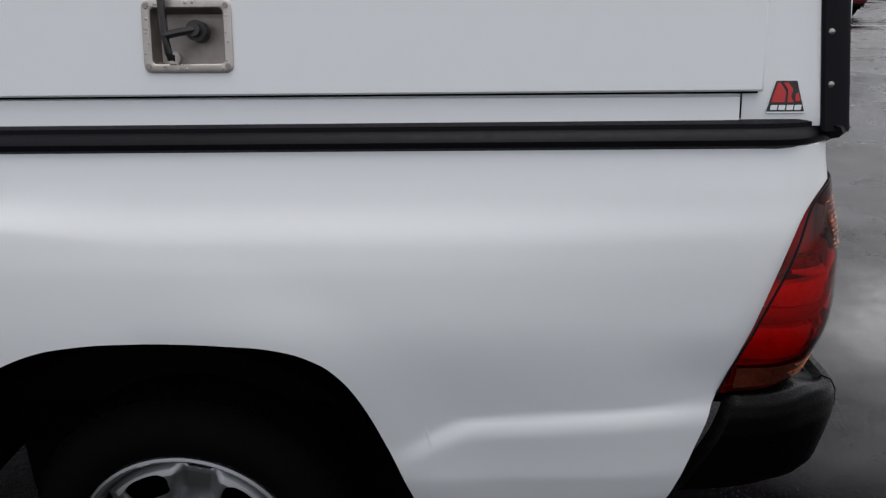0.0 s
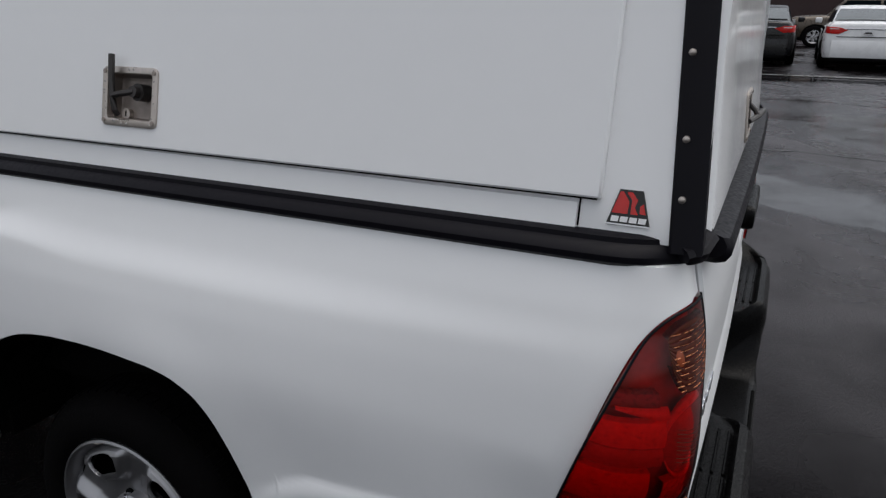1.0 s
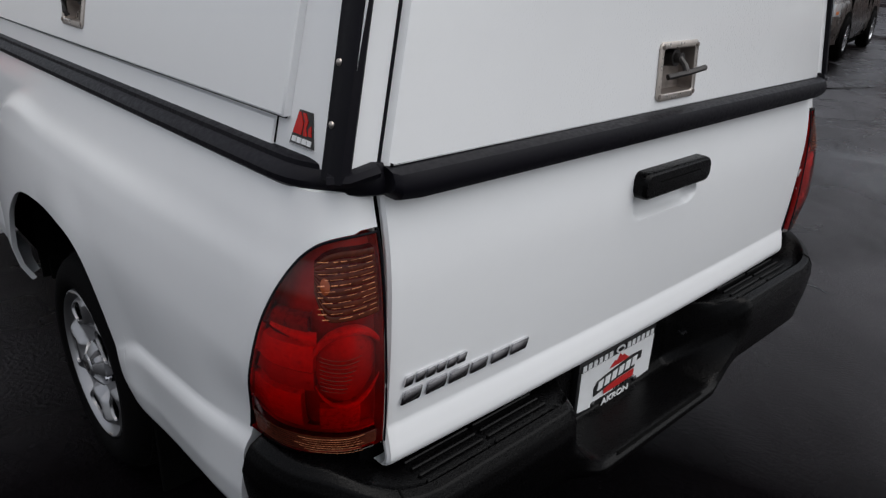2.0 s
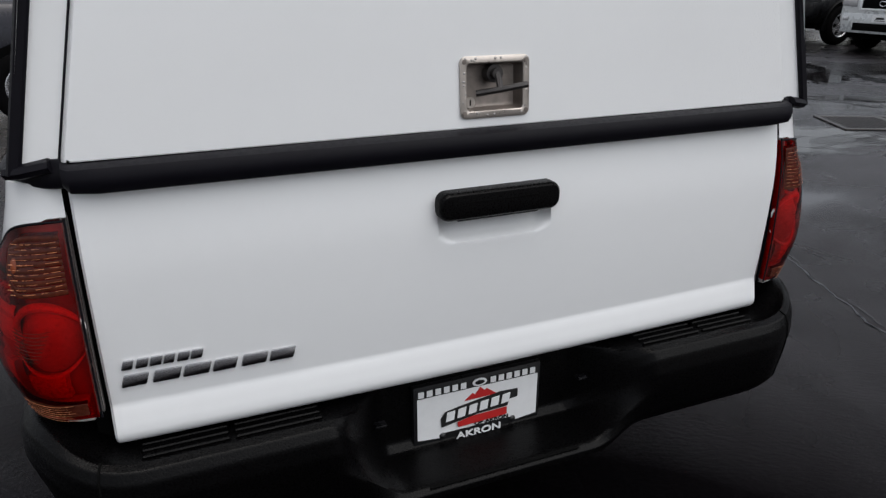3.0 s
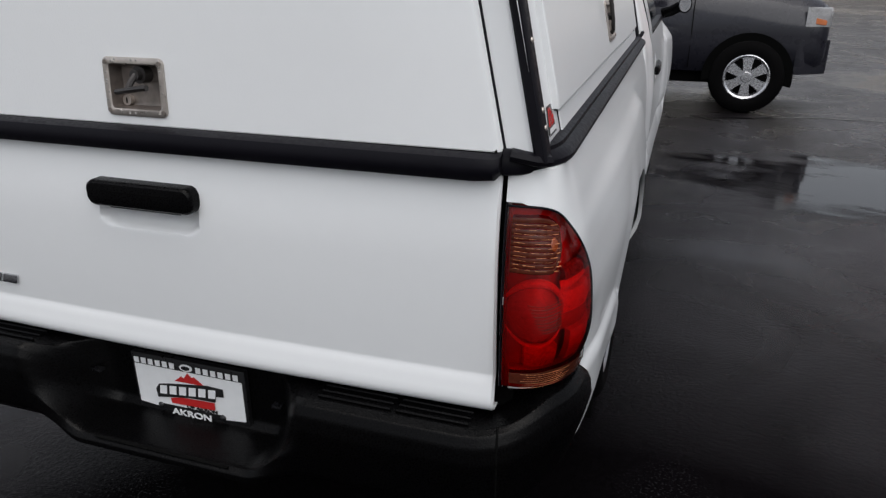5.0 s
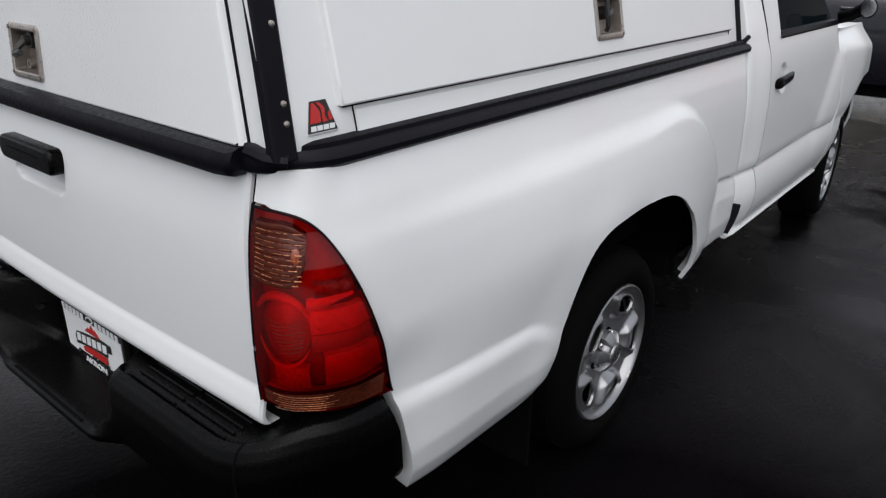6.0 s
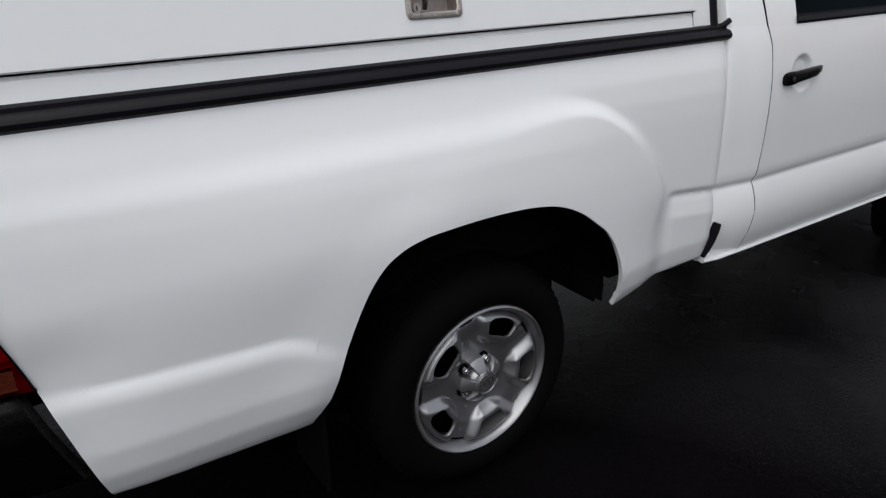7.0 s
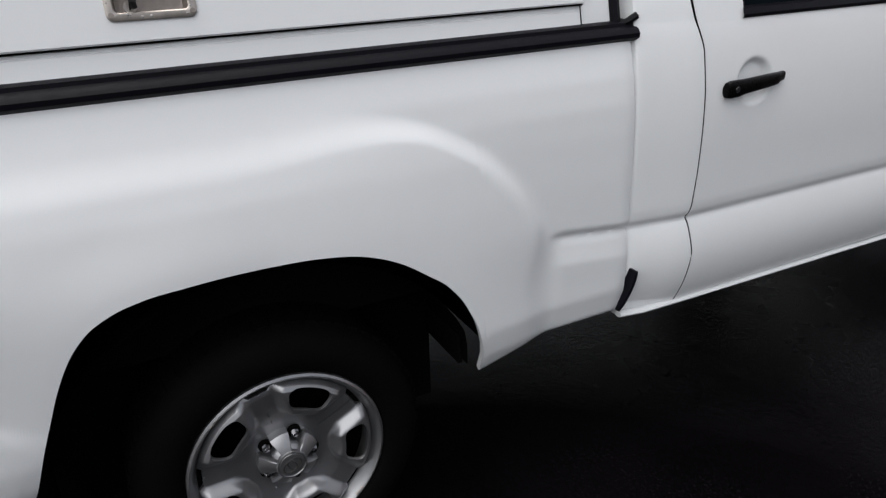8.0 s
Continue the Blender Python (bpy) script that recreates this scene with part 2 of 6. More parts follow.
def curve_table(table):
    """A smooth cubic through every entry of a table of (key, value)."""
    ks = np.array([k for k, _ in table], float)
    ws = np.array([w for _, w in table], float)
    slope = np.gradient(ws, ks)

    def at(v):
        v = min(ks[-1], max(ks[0], v))
        i = min(len(ks) - 2, int(np.searchsorted(ks, v, "right")) - 1)
        h = ks[i + 1] - ks[i]
        t = (v - ks[i]) / h
        return float((2 * t ** 3 - 3 * t ** 2 + 1) * ws[i] + (t ** 3 - 2 * t ** 2 + t) * h * slope[i] + (3 * t ** 2 - 2 * t ** 3) * ws[i + 1] + (t ** 3 - t ** 2) * h * slope[i + 1])

    return at


def smooth_table(table, k=15):
    """A soft curve through a table of (key, value)."""
    ks = np.array([k for k, _ in table], float)
    ws = np.array([w for _, w in table], float)
    xs = np.linspace(ks[0], ks[-1], 400)
    ys = np.interp(xs, ks, ws)
    pad = np.concatenate([np.full(k // 2, ys[0]), ys, np.full(k // 2, ys[-1])])
    ys = np.convolve(pad, np.ones(k) / k, "valid")
    return lambda v: float(np.interp(v, xs, ys))


# ---- the white pickup truck ----
TRUCK = pose(0.015, 0, 0)
truck = thing("pickup_truck", TRUCK, "white single-cab pickup truck parked on wet asphalt", "pickup truck")
HUB_Y, HUB_Z, FRONT_Y = 1.141, 0.310, 3.86
CX, CY, CORNER = 0.716, 0.185, (0.130, 0.168)


def rear_path(s):
    """Plan line of the right bed side: from the tailgate gap round the corner, then ahead. Gives place and outward normal."""
    quarter = 0.235
    if s < quarter:
        a = s / quarter * math.pi / 2
        p = 2.0 / 2.6
        x = CX + CORNER[0] * math.sin(a) ** p
        y = CY - CORNER[1] * math.cos(a) ** p
        return x, y, math.sin(a), -math.cos(a)
    return CX + CORNER[0], CY + (s - quarter), 1.0, 0.0


SIDE = smooth_table([(0.30, -0.100), (0.36, -0.068), (0.40, -0.040), (0.45, -0.016), (0.51, -0.004), (0.60, -0.004), (0.70, -0.005), (0.80, -0.007), (0.90, -0.012), (0.96, -0.018), (1.02, -0.029), (1.10, -0.052), (1.20, -0.09)], 9)


def ledge(y, z):
    """The pressed line low on the bed side: a crisp shelf behind the wheel, an undercut ahead of it."""
    d = z - (0.652 - 0.047 * (y - 0.19) - 0.060 * sm(0.60, 0.76, y))
    t = min(1.0, max(0.0, -d / 0.040))
    rear = 0.013 * (1 - (1 - t) ** 2) * sm(0.79, 0.64, y)
    d = z - max(0.675, 0.695 - 0.10 * (y - 1.82))
    front = lerp([(-0.14, 0.004), (-0.08, 0.005), (-0.035, -0.003), (-0.014, -0.011), (0.0, 0.0)], d) * sm(1.765, 1.81, y)
    return rear + front


def bulge(y, z):
    """How far the rear wing swells out round the wheel."""
    cy, top = 1.09, 1.045
    u, v = max(0.0, y - cy) / 0.725, max(0.0, (z - 0.42) / (top - 0.42))
    r = (u ** 2.5 + v ** 2.5) ** (1 / 2.5)
    edge = min(1.0, max(0.0, (1 - r) / 0.50))
    amount = 1 - (1 - edge) ** 1.7
    ahead = sm(1.10, 1.50, y) * sm(0.56, 0.74, z)
    amount += (0.30 + 0.70 * amount - amount) * ahead
    fade = 0.30 + 0.70 * sm(0.05, 0.80, y)
    lower = 0.30 + 0.70 * max(sm(0.48, 0.84, z), sm(0.80, 1.20, y))
    lip = 0.010 * sm(0.64, 0.46, math.hypot(y - HUB_Y, z - HUB_Z)) * sm(0.36, 0.50, z) * sm(1.15, 0.85, y)
    return 0.042 * amount * fade * lower * sm(0.0, 0.34 - 0.22 * ahead, edge) + lip


LAMP_EDGE = curve_table([(0.0, 1.034), (0.022, 1.029), (0.05, 1.010), (0.088, 0.962), (0.131, 0.86), (0.163, 0.76), (0.188, 0.672)])
ARCH = [(0.668, 0.372), (0.700, 0.45), (0.728, 0.53), (0.748, 0.580), (0.772, 0.640), (0.80, 0.695), (0.832, 0.735), (0.875, 0.762), (0.93, 0.777), (1.00, 0.782), (1.12, 0.784), (1.24, 0.779), (1.32, 0.764),
        (1.40, 0.728), (1.45, 0.692), (1.50, 0.650), (1.542, 0.588), (1.572, 0.51), (1.584, 0.45), (1.588, 0.40)]


ARCH_LINE = curve_table(ARCH)


def bed_low(y):
    if y < 0.188:
        return LAMP_EDGE(y)
    if y < 0.262:
        return lerp([(0.188, 0.672), (0.262, 0.392)], y)
    if y <= 0.675:
        return lerp([(0.262, 0.385), (0.675, 0.372)], y)
    if y <= 1.588:
        return ARCH_LINE(y)
    return lerp([(1.588, 0.400), (1.68, 0.425), (1.78, 0.442), (2.2, 0.450)], y)


def side_point(s, z, out=0.0):
    x, y, nx, ny = rear_path(s)
    d = (SIDE(z) + ledge(y, z)) * sm(0.0, 0.20, s) + bulge(y, z) + out
    d -= 0.013 * sm(0.80, 0.68, z) * sm(0.0, 0.10, s) * sm(0.42, 0.22, s)
    if out > 0.0005:
        d += 0.018 * max(0.0, 1 - ((z - 0.835) / 0.16) ** 2) * sm(-0.02, 0.07, s) * sm(0.235, 0.165, s)
    top = 0.02 * sm(0.98, 1.10, z)
    return Vector((x + nx * d, y + ny * d + top * (1 - sm(0.0, 0.3, s)), z))


def build_bed_side(sign):
    bm = bmesh.new()
    ss = list(np.linspace(0.0, 0.235, 26)) + list(np.linspace(0.24, 0.32, 20)) + list(np.linspace(0.33, 0.718, 30))
    ss += list(np.linspace(0.7245, 0.90, 44)) + list(np.linspace(0.91, 1.42, 40)) + list(np.linspace(1.43, 1.638, 50)) + list(np.linspace(1.65, 2.045, 34))
    rows, edge = [], []
    for s in ss:
        y = rear_path(s)[1]
        lo, hi = bed_low(y), 1.086 + (0.004 * y if sign > 0 else -0.004 * y)
        if s < 0.2:
            lo = max(lo, 1.034) if s < 0.02 else lo
        col = []
        for k in range(100):
            t = k / 99
            p = side_point(s, lo + (hi - lo) * t)
            p.x -= 0.005 * max(0.0, (y - 1.962) / 0.033) ** 2
            col.append(p)
        # the edge turns inward
        n = Vector((rear_path(s)[2], rear_path(s)[3], 0))
        base = col[0]
        lip = [base - n * (0.014 if 0.668 < y < 1.62 else 0.035) + Vector((0, 0, 0.004)), base - n * 0.004 + Vector((0, 0, -0.0015))]
        top = col[-1]
        rows.append([Vector((p.x * sign, p.y, p.z)) for p in lip + col + [top - n * 0.02 + Vector((0, 0, 0.004)), top - n * 0.05 + Vector((0, 0, 0.004))]])
    # front edge turned in toward the cab
    last = rows[-1]
    rows.append([Vector((p.x - sign * 0.026, p.y + 0.011, p.z)) for p in last])
    grid(bm, rows)
    return part("bed_side", bm, WHITE, truck, angle=50)


for sign in (1, -1):
    build_bed_side(sign)


def build_tail_lamp(sign):
    """Red wrap-round lamp: housing, lens bands and the glossy outer cover."""
    lamp_lo = smooth_table([(0.0, 0.698), (0.05, 0.684), (0.11, 0.676), (0.188, 0.672)])

    def patch(name, mat, s0, s1, lo, hi, out, parent, label="", rib=0.0, ribs=0, closed=True, ns=64, nz=60):
        bm = bmesh.new()
        rows = []
        for s in np.linspace(s0, s1, ns):
            y = rear_path(s)[1]
            a, b = lo(y), hi(y)
            col = []
            for k in range(nz):
                z = a + (b - a) * k / (nz - 1)
                wave = rib * abs(math.sin(ribs * math.pi * k / (nz - 1))) if ribs else 0
                p = side_point(s, z, out + wave)
                col.append(Vector((p.x * sign, p.y, p.z)))
            if closed:
                p0, p1 = side_point(s, a, -0.03), side_point(s, b, -0.03)
                col = [Vector((p0.x * sign, p0.y, p0.z))] + col + [Vector((p1.x * sign, p1.y, p1.z))]
            rows.append(col)
        if closed:
            for s, end in ((s0, 0), (s1, -1)):
                y = rear_path(s)[1]
                ring = []
                for p in rows[end]:
                    n = Vector((rear_path(s)[2] * sign, rear_path(s)[3], 0))
                    ring.append(p - n * 0.02)
                rows.insert(0 if end == 0 else len(rows), ring)
        grid(bm, rows)
        return part(name, bm, mat, parent, label, angle=50)

    def s_of(y):
        best = min(np.linspace(0, 0.26, 261), key=lambda q: abs(rear_path(q)[1] - y))
        return float(best)

    def lens_point(s, z, out):
        s = max(0.001, s)
        p = side_point(s, z, 0.001)
        n = Vector((rear_path(s)[2], rear_path(s)[3], 0))
        p = p + n * (out - 0.001)
        return Vector((p.x * sign, p.y, p.z))

    def inner(name, mat, s0, s1, lo, hi, out, label="", rib=0.0, ribs=0, ns=40, nz=48):
        """A reflector behind the cover, ribbed across."""
        bm = bmesh.new()
        rows = []
        for s in np.linspace(s0, s1, ns):
            a, b = lo, max(lo, min(hi, LAMP_EDGE(rear_path(s)[1]) - 0.012))
            rows.append([lens_point(s, a - 0.002, out - 0.012)] + [lens_point(s, a + (b - a) * k / (nz - 1), out + rib * abs(math.sin(ribs * math.pi * k / (nz - 1)))) for k in range(nz)] + [lens_point(s, b + 0.002, out - 0.012)])
        rows.insert(0, [p + (rows[0][5] - rows[3][5]).normalized() * 0.003 - Vector((rear_path(s0)[2] * sign, rear_path(s0)[3], 0)) * 0.012 for p in rows[0]])
        grid(bm, rows)
        return part(name, bm, mat, seal, label, angle=50)

    seal = patch("tail_lamp", LAMPBACK, 0.0, s_of(0.190), lambda y: lamp_lo(y) - 0.004, lambda y: LAMP_EDGE(y) + 0.0005, -0.017, truck, "red wrap-round tail lamp with ribbed bands")
    patch("red_cover", REDLENS, 0.003, s_of(0.188), lambda y: lamp_lo(y) + 0.001, lambda y: LAMP_EDGE(y) - 0.003, 0.005, seal, "clear red plastic cover")
    bm = bmesh.new()
    ring = [lens_point(s, LAMP_EDGE(rear_path(s)[1]) - 0.0012, 0.0035) for s in np.linspace(0.0, s_of(0.189), 70)]
    tube(bm, ring, 0.0020, 8)
    grid(bm, [[lens_point(0.0, z, d) + Vector((-sign * 0.002, 0, 0)) for d in (-0.009, -0.012, -0.03, -0.05)] for z in np.linspace(0.690, 1.036, 30)])
    tube(bm, [lens_point(0.001, z, 0.0045) for z in np.linspace(0.692, 1.034, 30)], 0.0018, 6)
    part("gasket", bm, BLACKTRIM, seal, "thin black rubber gasket")
    bm = bmesh.new()
    grid(bm, [[lens_point(0.004, z, d) for d in (0.004, -0.006, -0.017)] for z in np.linspace(0.690, 1.034, 30)])
    part("inner_wall", bm, REFLMID, seal)
    # smoky ribbed indicator with its amber bulb showing at the outer end
    bm = bmesh.new()
    rows = []
    for s in np.linspace(0.008, 0.100, 36):
        u = (s - 0.008) / 0.092
        z0, z1 = 0.918 + 0.040 * max(0.0, (u - 0.72) / 0.28) ** 2, min(1.012 - 0.020 * max(0.0, (u - 0.45) / 0.55) ** 2, LAMP_EDGE(rear_path(s)[1]) - 0.016)
        rows.append([lens_point(s, z0 - 0.002, -0.004)] + [lens_point(s, z0 + (z1 - z0) * k / 109, 0.0048 + 0.0006 * abs(math.sin(10 * math.pi * k / 109))) for k in range(110)] + [lens_point(s, z1 + 0.002, -0.004)])
    grid(bm, rows)
    part("indicator_lens", bm, SMOKE, seal, "smoky ribbed indicator lens", angle=60)
    bm = bmesh.new()
    grid(bm, [[lens_point(0.083 + 0.0075 * q * math.cos(a), 0.966 + 0.011 * q * math.sin(a), 0.0064 - 0.0010 * q * q) for q in np.linspace(0.03, 1, 8)] for a in np.linspace(0, 2 * math.pi, 28, endpoint=False)], wrap_u=True)
    part("indicator_bulb", bm, AMBER, seal, "amber bulb behind the ribbed lens")
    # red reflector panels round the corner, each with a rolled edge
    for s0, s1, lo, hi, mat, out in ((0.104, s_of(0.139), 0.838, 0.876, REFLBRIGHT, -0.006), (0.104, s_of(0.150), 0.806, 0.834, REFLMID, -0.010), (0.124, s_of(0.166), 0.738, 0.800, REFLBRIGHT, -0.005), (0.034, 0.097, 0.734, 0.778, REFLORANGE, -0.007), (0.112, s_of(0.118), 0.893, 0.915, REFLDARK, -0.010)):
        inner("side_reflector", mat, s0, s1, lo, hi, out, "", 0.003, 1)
    inner("lower_reflector", REFLMID, 0.010, s_of(0.168), 0.682, 0.729, -0.006, "ribbed lower reflector", 0.0022, 8, 40, 110)
    # domed brake lamp, its bowl, and its highlights drawn as bright crescents round it
    bm = bmesh.new()
    grid(bm, [[lens_point(0.052 + 0.050 * q * math.cos(a), 0.838 + 0.056 * q * math.sin(a), -0.003 - 0.014 * q ** 2.4) for q in np.linspace(0.02, 1, 14)] for a in np.linspace(0, 2 * math.pi, 56, endpoint=False)], wrap_u=True)
    part("brake_lamp", bm, REFLMID, seal, "round domed brake lamp")
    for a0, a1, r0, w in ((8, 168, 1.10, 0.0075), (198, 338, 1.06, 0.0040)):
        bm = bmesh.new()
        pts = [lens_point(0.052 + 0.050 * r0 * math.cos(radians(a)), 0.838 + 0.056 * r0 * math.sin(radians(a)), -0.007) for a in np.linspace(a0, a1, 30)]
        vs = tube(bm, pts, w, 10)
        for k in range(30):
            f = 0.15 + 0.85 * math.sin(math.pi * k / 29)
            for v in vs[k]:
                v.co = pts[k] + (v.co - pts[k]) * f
        part("brake_lamp_rim", bm, REFLBRIGHT, seal, "dome rim highlight drawn as a pale crescent")
    # highlight drawn as a pale strip from the crescent out to the side
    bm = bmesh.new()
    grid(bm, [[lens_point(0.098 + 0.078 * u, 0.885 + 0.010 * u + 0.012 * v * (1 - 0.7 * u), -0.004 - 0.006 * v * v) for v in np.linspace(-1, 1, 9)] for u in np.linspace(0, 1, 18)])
    part("side_reflector", bm, REFLBRIGHT, seal, "highlight drawn as a pale streak beside the brake lamp")
    bm = bmesh.new()
    for k in range(9):
        tube(bm, [lens_point(q, 0.812 + 0.0062 * k + 5.0 * (q - 0.055) ** 2, 0.0049) for q in np.linspace(0.060 - 0.003 * k, 0.094, 8)], 0.0004 + 0.0002 * (k % 2), 6)
    part("brake_lamp_rib", bm, SMOKE, seal, "dark red lens ribs")
    # glints on the cover's fine ribs, drawn as broken pale amber rods
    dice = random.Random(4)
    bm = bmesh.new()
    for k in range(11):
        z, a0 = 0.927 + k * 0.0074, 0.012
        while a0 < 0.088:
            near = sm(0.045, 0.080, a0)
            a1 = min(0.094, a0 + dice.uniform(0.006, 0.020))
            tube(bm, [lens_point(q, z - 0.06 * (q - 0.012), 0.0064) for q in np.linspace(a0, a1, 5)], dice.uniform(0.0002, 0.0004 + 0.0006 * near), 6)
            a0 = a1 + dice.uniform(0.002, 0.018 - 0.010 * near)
    part("lens_rib", bm, RIBGLINT, seal, "lens rib glints drawn in pale amber")
    # smoky lower lens with its own curved ribs
    bm = bmesh.new()
    rows = []
    for q in np.linspace(0.012, s_of(0.164), 36):
        z0, z1 = lamp_lo(rear_path(q)[1]) + 0.008, 0.724 + 0.004 * math.sin(math.pi * (q - 0.012) / 0.2)
        rows.append([lens_point(q, z0 - 0.002, -0.004)] + [lens_point(q, z0 + (z1 - z0) * k / 79, 0.0050 + 0.0005 * abs(math.sin(8 * math.pi * k / 79))) for k in range(80)] + [lens_point(q, z1 + 0.002, -0.004)])
    grid(bm, rows)
    part("lower_lens", bm, SMOKE, seal, "smoky ribbed lower lens", angle=60)
    # curved pale rods drawn as glints on the lower ribs
    bm = bmesh.new()
    for k in range(7):
        tube(bm, [lens_point(q, 0.690 + 0.0052 * k + 0.5 * (q - 0.10) ** 2, 0.0060) for q in np.linspace(0.030 + 0.004 * (k % 3), 0.120 + 0.008 * (k % 4), 18)], dice.uniform(0.0002, 0.0004), 6)
    part("lens_rib", bm, RIBGLINT, seal, "lens rib glints drawn in pale amber")
    return seal


for sign in (1, -1):
    build_tail_lamp(sign)

# solid near-black blocks for bed floor and walls; they put shade behind the gaps
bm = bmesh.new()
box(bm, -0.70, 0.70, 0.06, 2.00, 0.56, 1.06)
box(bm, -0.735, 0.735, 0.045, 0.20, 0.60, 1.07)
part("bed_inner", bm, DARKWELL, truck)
# near-black blocks added low inside, to hide the lit ground beyond
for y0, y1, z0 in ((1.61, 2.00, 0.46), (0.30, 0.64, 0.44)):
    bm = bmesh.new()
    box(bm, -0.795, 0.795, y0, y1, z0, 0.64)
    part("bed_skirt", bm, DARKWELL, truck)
# near-black plate added behind each rear wheel, to keep the arch dark
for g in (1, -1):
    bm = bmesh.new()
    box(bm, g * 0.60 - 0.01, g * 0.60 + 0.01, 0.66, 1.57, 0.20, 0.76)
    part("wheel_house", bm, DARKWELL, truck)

# tailgate: a pressed panel with a scoop behind its handle
TG_W = 0.707
def TG(z):
    """Depth of the tailgate: crowned above its pressed crease, a slanting band below it."""
    if z >= 0.702:
        return 0.001 + (0.009 * ((0.92 - z) / 0.218) ** 2 if z < 0.92 else 0.025 * ((z - 0.92) / 0.17) ** 2)
    return lerp([(0.620, 0.018), (0.627, 0.008), (0.634, 0.0015), (0.642, -0.0015), (0.650, -0.002), (0.690, 0.0065), (0.696, 0.0088), (0.702, 0.010)], z)


bm = bmesh.new()
rows = []
for x in sorted(set(np.linspace(-TG_W, TG_W, 150).round(4)) | {-TG_W + 0.004, TG_W - 0.004, -TG_W + 0.002, TG_W - 0.002}):
    col = []
    rim = sm(0.005, 0.0, TG_W - abs(x)) * 0.006
    for z in [0.626, 0.630, 0.634, 0.638, 0.642, 0.646, 0.650, 0.664, 0.678, 0.690, 0.694, 0.698, 0.700, 0.702, 0.706] + list(np.linspace(0.712, 1.085, 84)):
        corner = math.hypot(max(0.0, abs(x) - 0.078), max(0.0, 0.950 - z))
        inside = sm(0.042, 0.031, corner) * sm(0.995, 0.980, z)
        scoop = inside * (0.010 + 0.034 * sm(0.902, 0.960, z))
        crown = 0.010 * (abs(x) / TG_W) ** 2
        col.append((x, TG(z) + rim + scoop + crown - 0.004, z))
    rows.append([(x, 0.07, 0.626)] + col + [(x, 0.07, 1.085)])
rows.insert(0, [(p[0], p[1] + 0.006, p[2]) for p in rows[0]])
rows.append([(p[0], p[1] + 0.006, p[2]) for p in rows[-1]])
grid(bm, rows)
tailgate = part("tailgate", bm, WHITE_WET, truck, "white steel tailgate beaded with rain")
bm = bmesh.new()
shape = [(0.248, 0.053, 0.020, 0.016), (0.248, 0.053, 0.020, -0.016), (0.245, 0.050, 0.019, -0.022), (0.238, 0.043, 0.016, -0.0255), (0.200, 0.020, 0.008, -0.027)]
vs = grid(bm, [[(u, y, 0.9855 + v) for u, v in rounded(a, h, r, 6)] for a, h, r, y in shape], wrap_v=True)
bm.faces.new(vs[-1])
handle = part("tailgate_handle", bm, BLACKPLASTIC, tailgate, "black plastic pull handle")
bm = bmesh.new()
box(bm, -0.075, 0.075, -0.0275, -0.02, 0.9905, 0.9945, 0.001, 1)
box(bm, -0.085, 0.085, -0.010, 0.0, 0.953, 0.960, 0.002, 1)
part("finger_slot", bm, SEAM, handle)

# name badges as plain chrome blocks
def badge_row(x0, x1, z0, z1, slant, count, name):
    step = (x1 - x0) / count
    for k in range(count):
        a = x0 + step * k
        w, h = step * (0.90 if k % 3 else 0.82), z1 - z0
        bm = bmesh.new()
        drop = slant * (k + 0.5) / count
        y = TG(0.5 * (z0 + z1)) + 0.010 * (a / TG_W) ** 2 - 0.004
        m = Matrix.Translation((a, y, z0 - drop)) @ Matrix.Rotation(radians(90), 4, "X")
        lean = h * 0.30
        out = [(0, 0), (w, 0), (w + lean, h), (lean, h)]
        slab(bm, out, 0.006, m)
        bmesh.ops.bevel(bm, geom=list(bm.edges), offset=min(w, h) * 0.16, segments=2, affect="EDGES", profile=0.6)
        part(name, bm, CHROME, tailgate, "raised chrome badge block")


badge_row(-0.680, -0.550, 0.768, 0.785, 0.0, 6, "badge_block")
badge_row(-0.684, -0.394, 0.735, 0.757, 0.0, 6, "badge_block")


# rear step bumper
def bumper_path(s):
    """Plan line from the middle to the right end: place and outward normal."""
    if s < 0.68:
        return s, 0.0, 0.0, -1.0
    q = min(1.0, (s - 0.68) / 0.27)
    a = q * math.pi / 2
    x, y = 0.68 + 0.142 * math.sin(a) ** 0.8, 0.0 + 0.175 * (1 - math.cos(a) ** 0.8)
    if s > 0.95:
        y += s - 0.95
    return x, y, math.sin(a), -math.cos(a)


HIGH = [(-0.030, 0.611), (0.050, 0.611), (0.060, 0.628), (0.076, 0.624), (0.087, 0.606), (0.091, 0.572), (0.089, 0.545), (0.087, 0.525), (0.078, 0.464), (0.058, 0.438), (0.0, 0.430)]
LOW = [(-0.060, 0.618), (-0.058, 0.600), (-0.058, 0.560), (-0.057, 0.500), (-0.055, 0.452), (-0.040, 0.438), (0.020, 0.436), (0.080, 0.436), (0.092, 0.428), (0.092, 0.415), (0.02, 0.405)]
END = [(-0.06, 0.664), (-0.004, 0.672), (0.022, 0.668), (0.036, 0.656), (0.043, 0.636), (0.046, 0.600), (0.039, 0.566), (0.036, 0.553), (0.018, 0.480), (0.004, 0.455), (-0.04, 0.45)]


def by_index(pts, n=5):
    p = np.array(pts)
    t = np.linspace(0, len(p) - 1, (len(p) - 1) * n + 1)
    i = np.arange(len(p))
    return np.stack([np.interp(t, i, p[:, 0]), np.interp(t, i, p[:, 1])], 1)


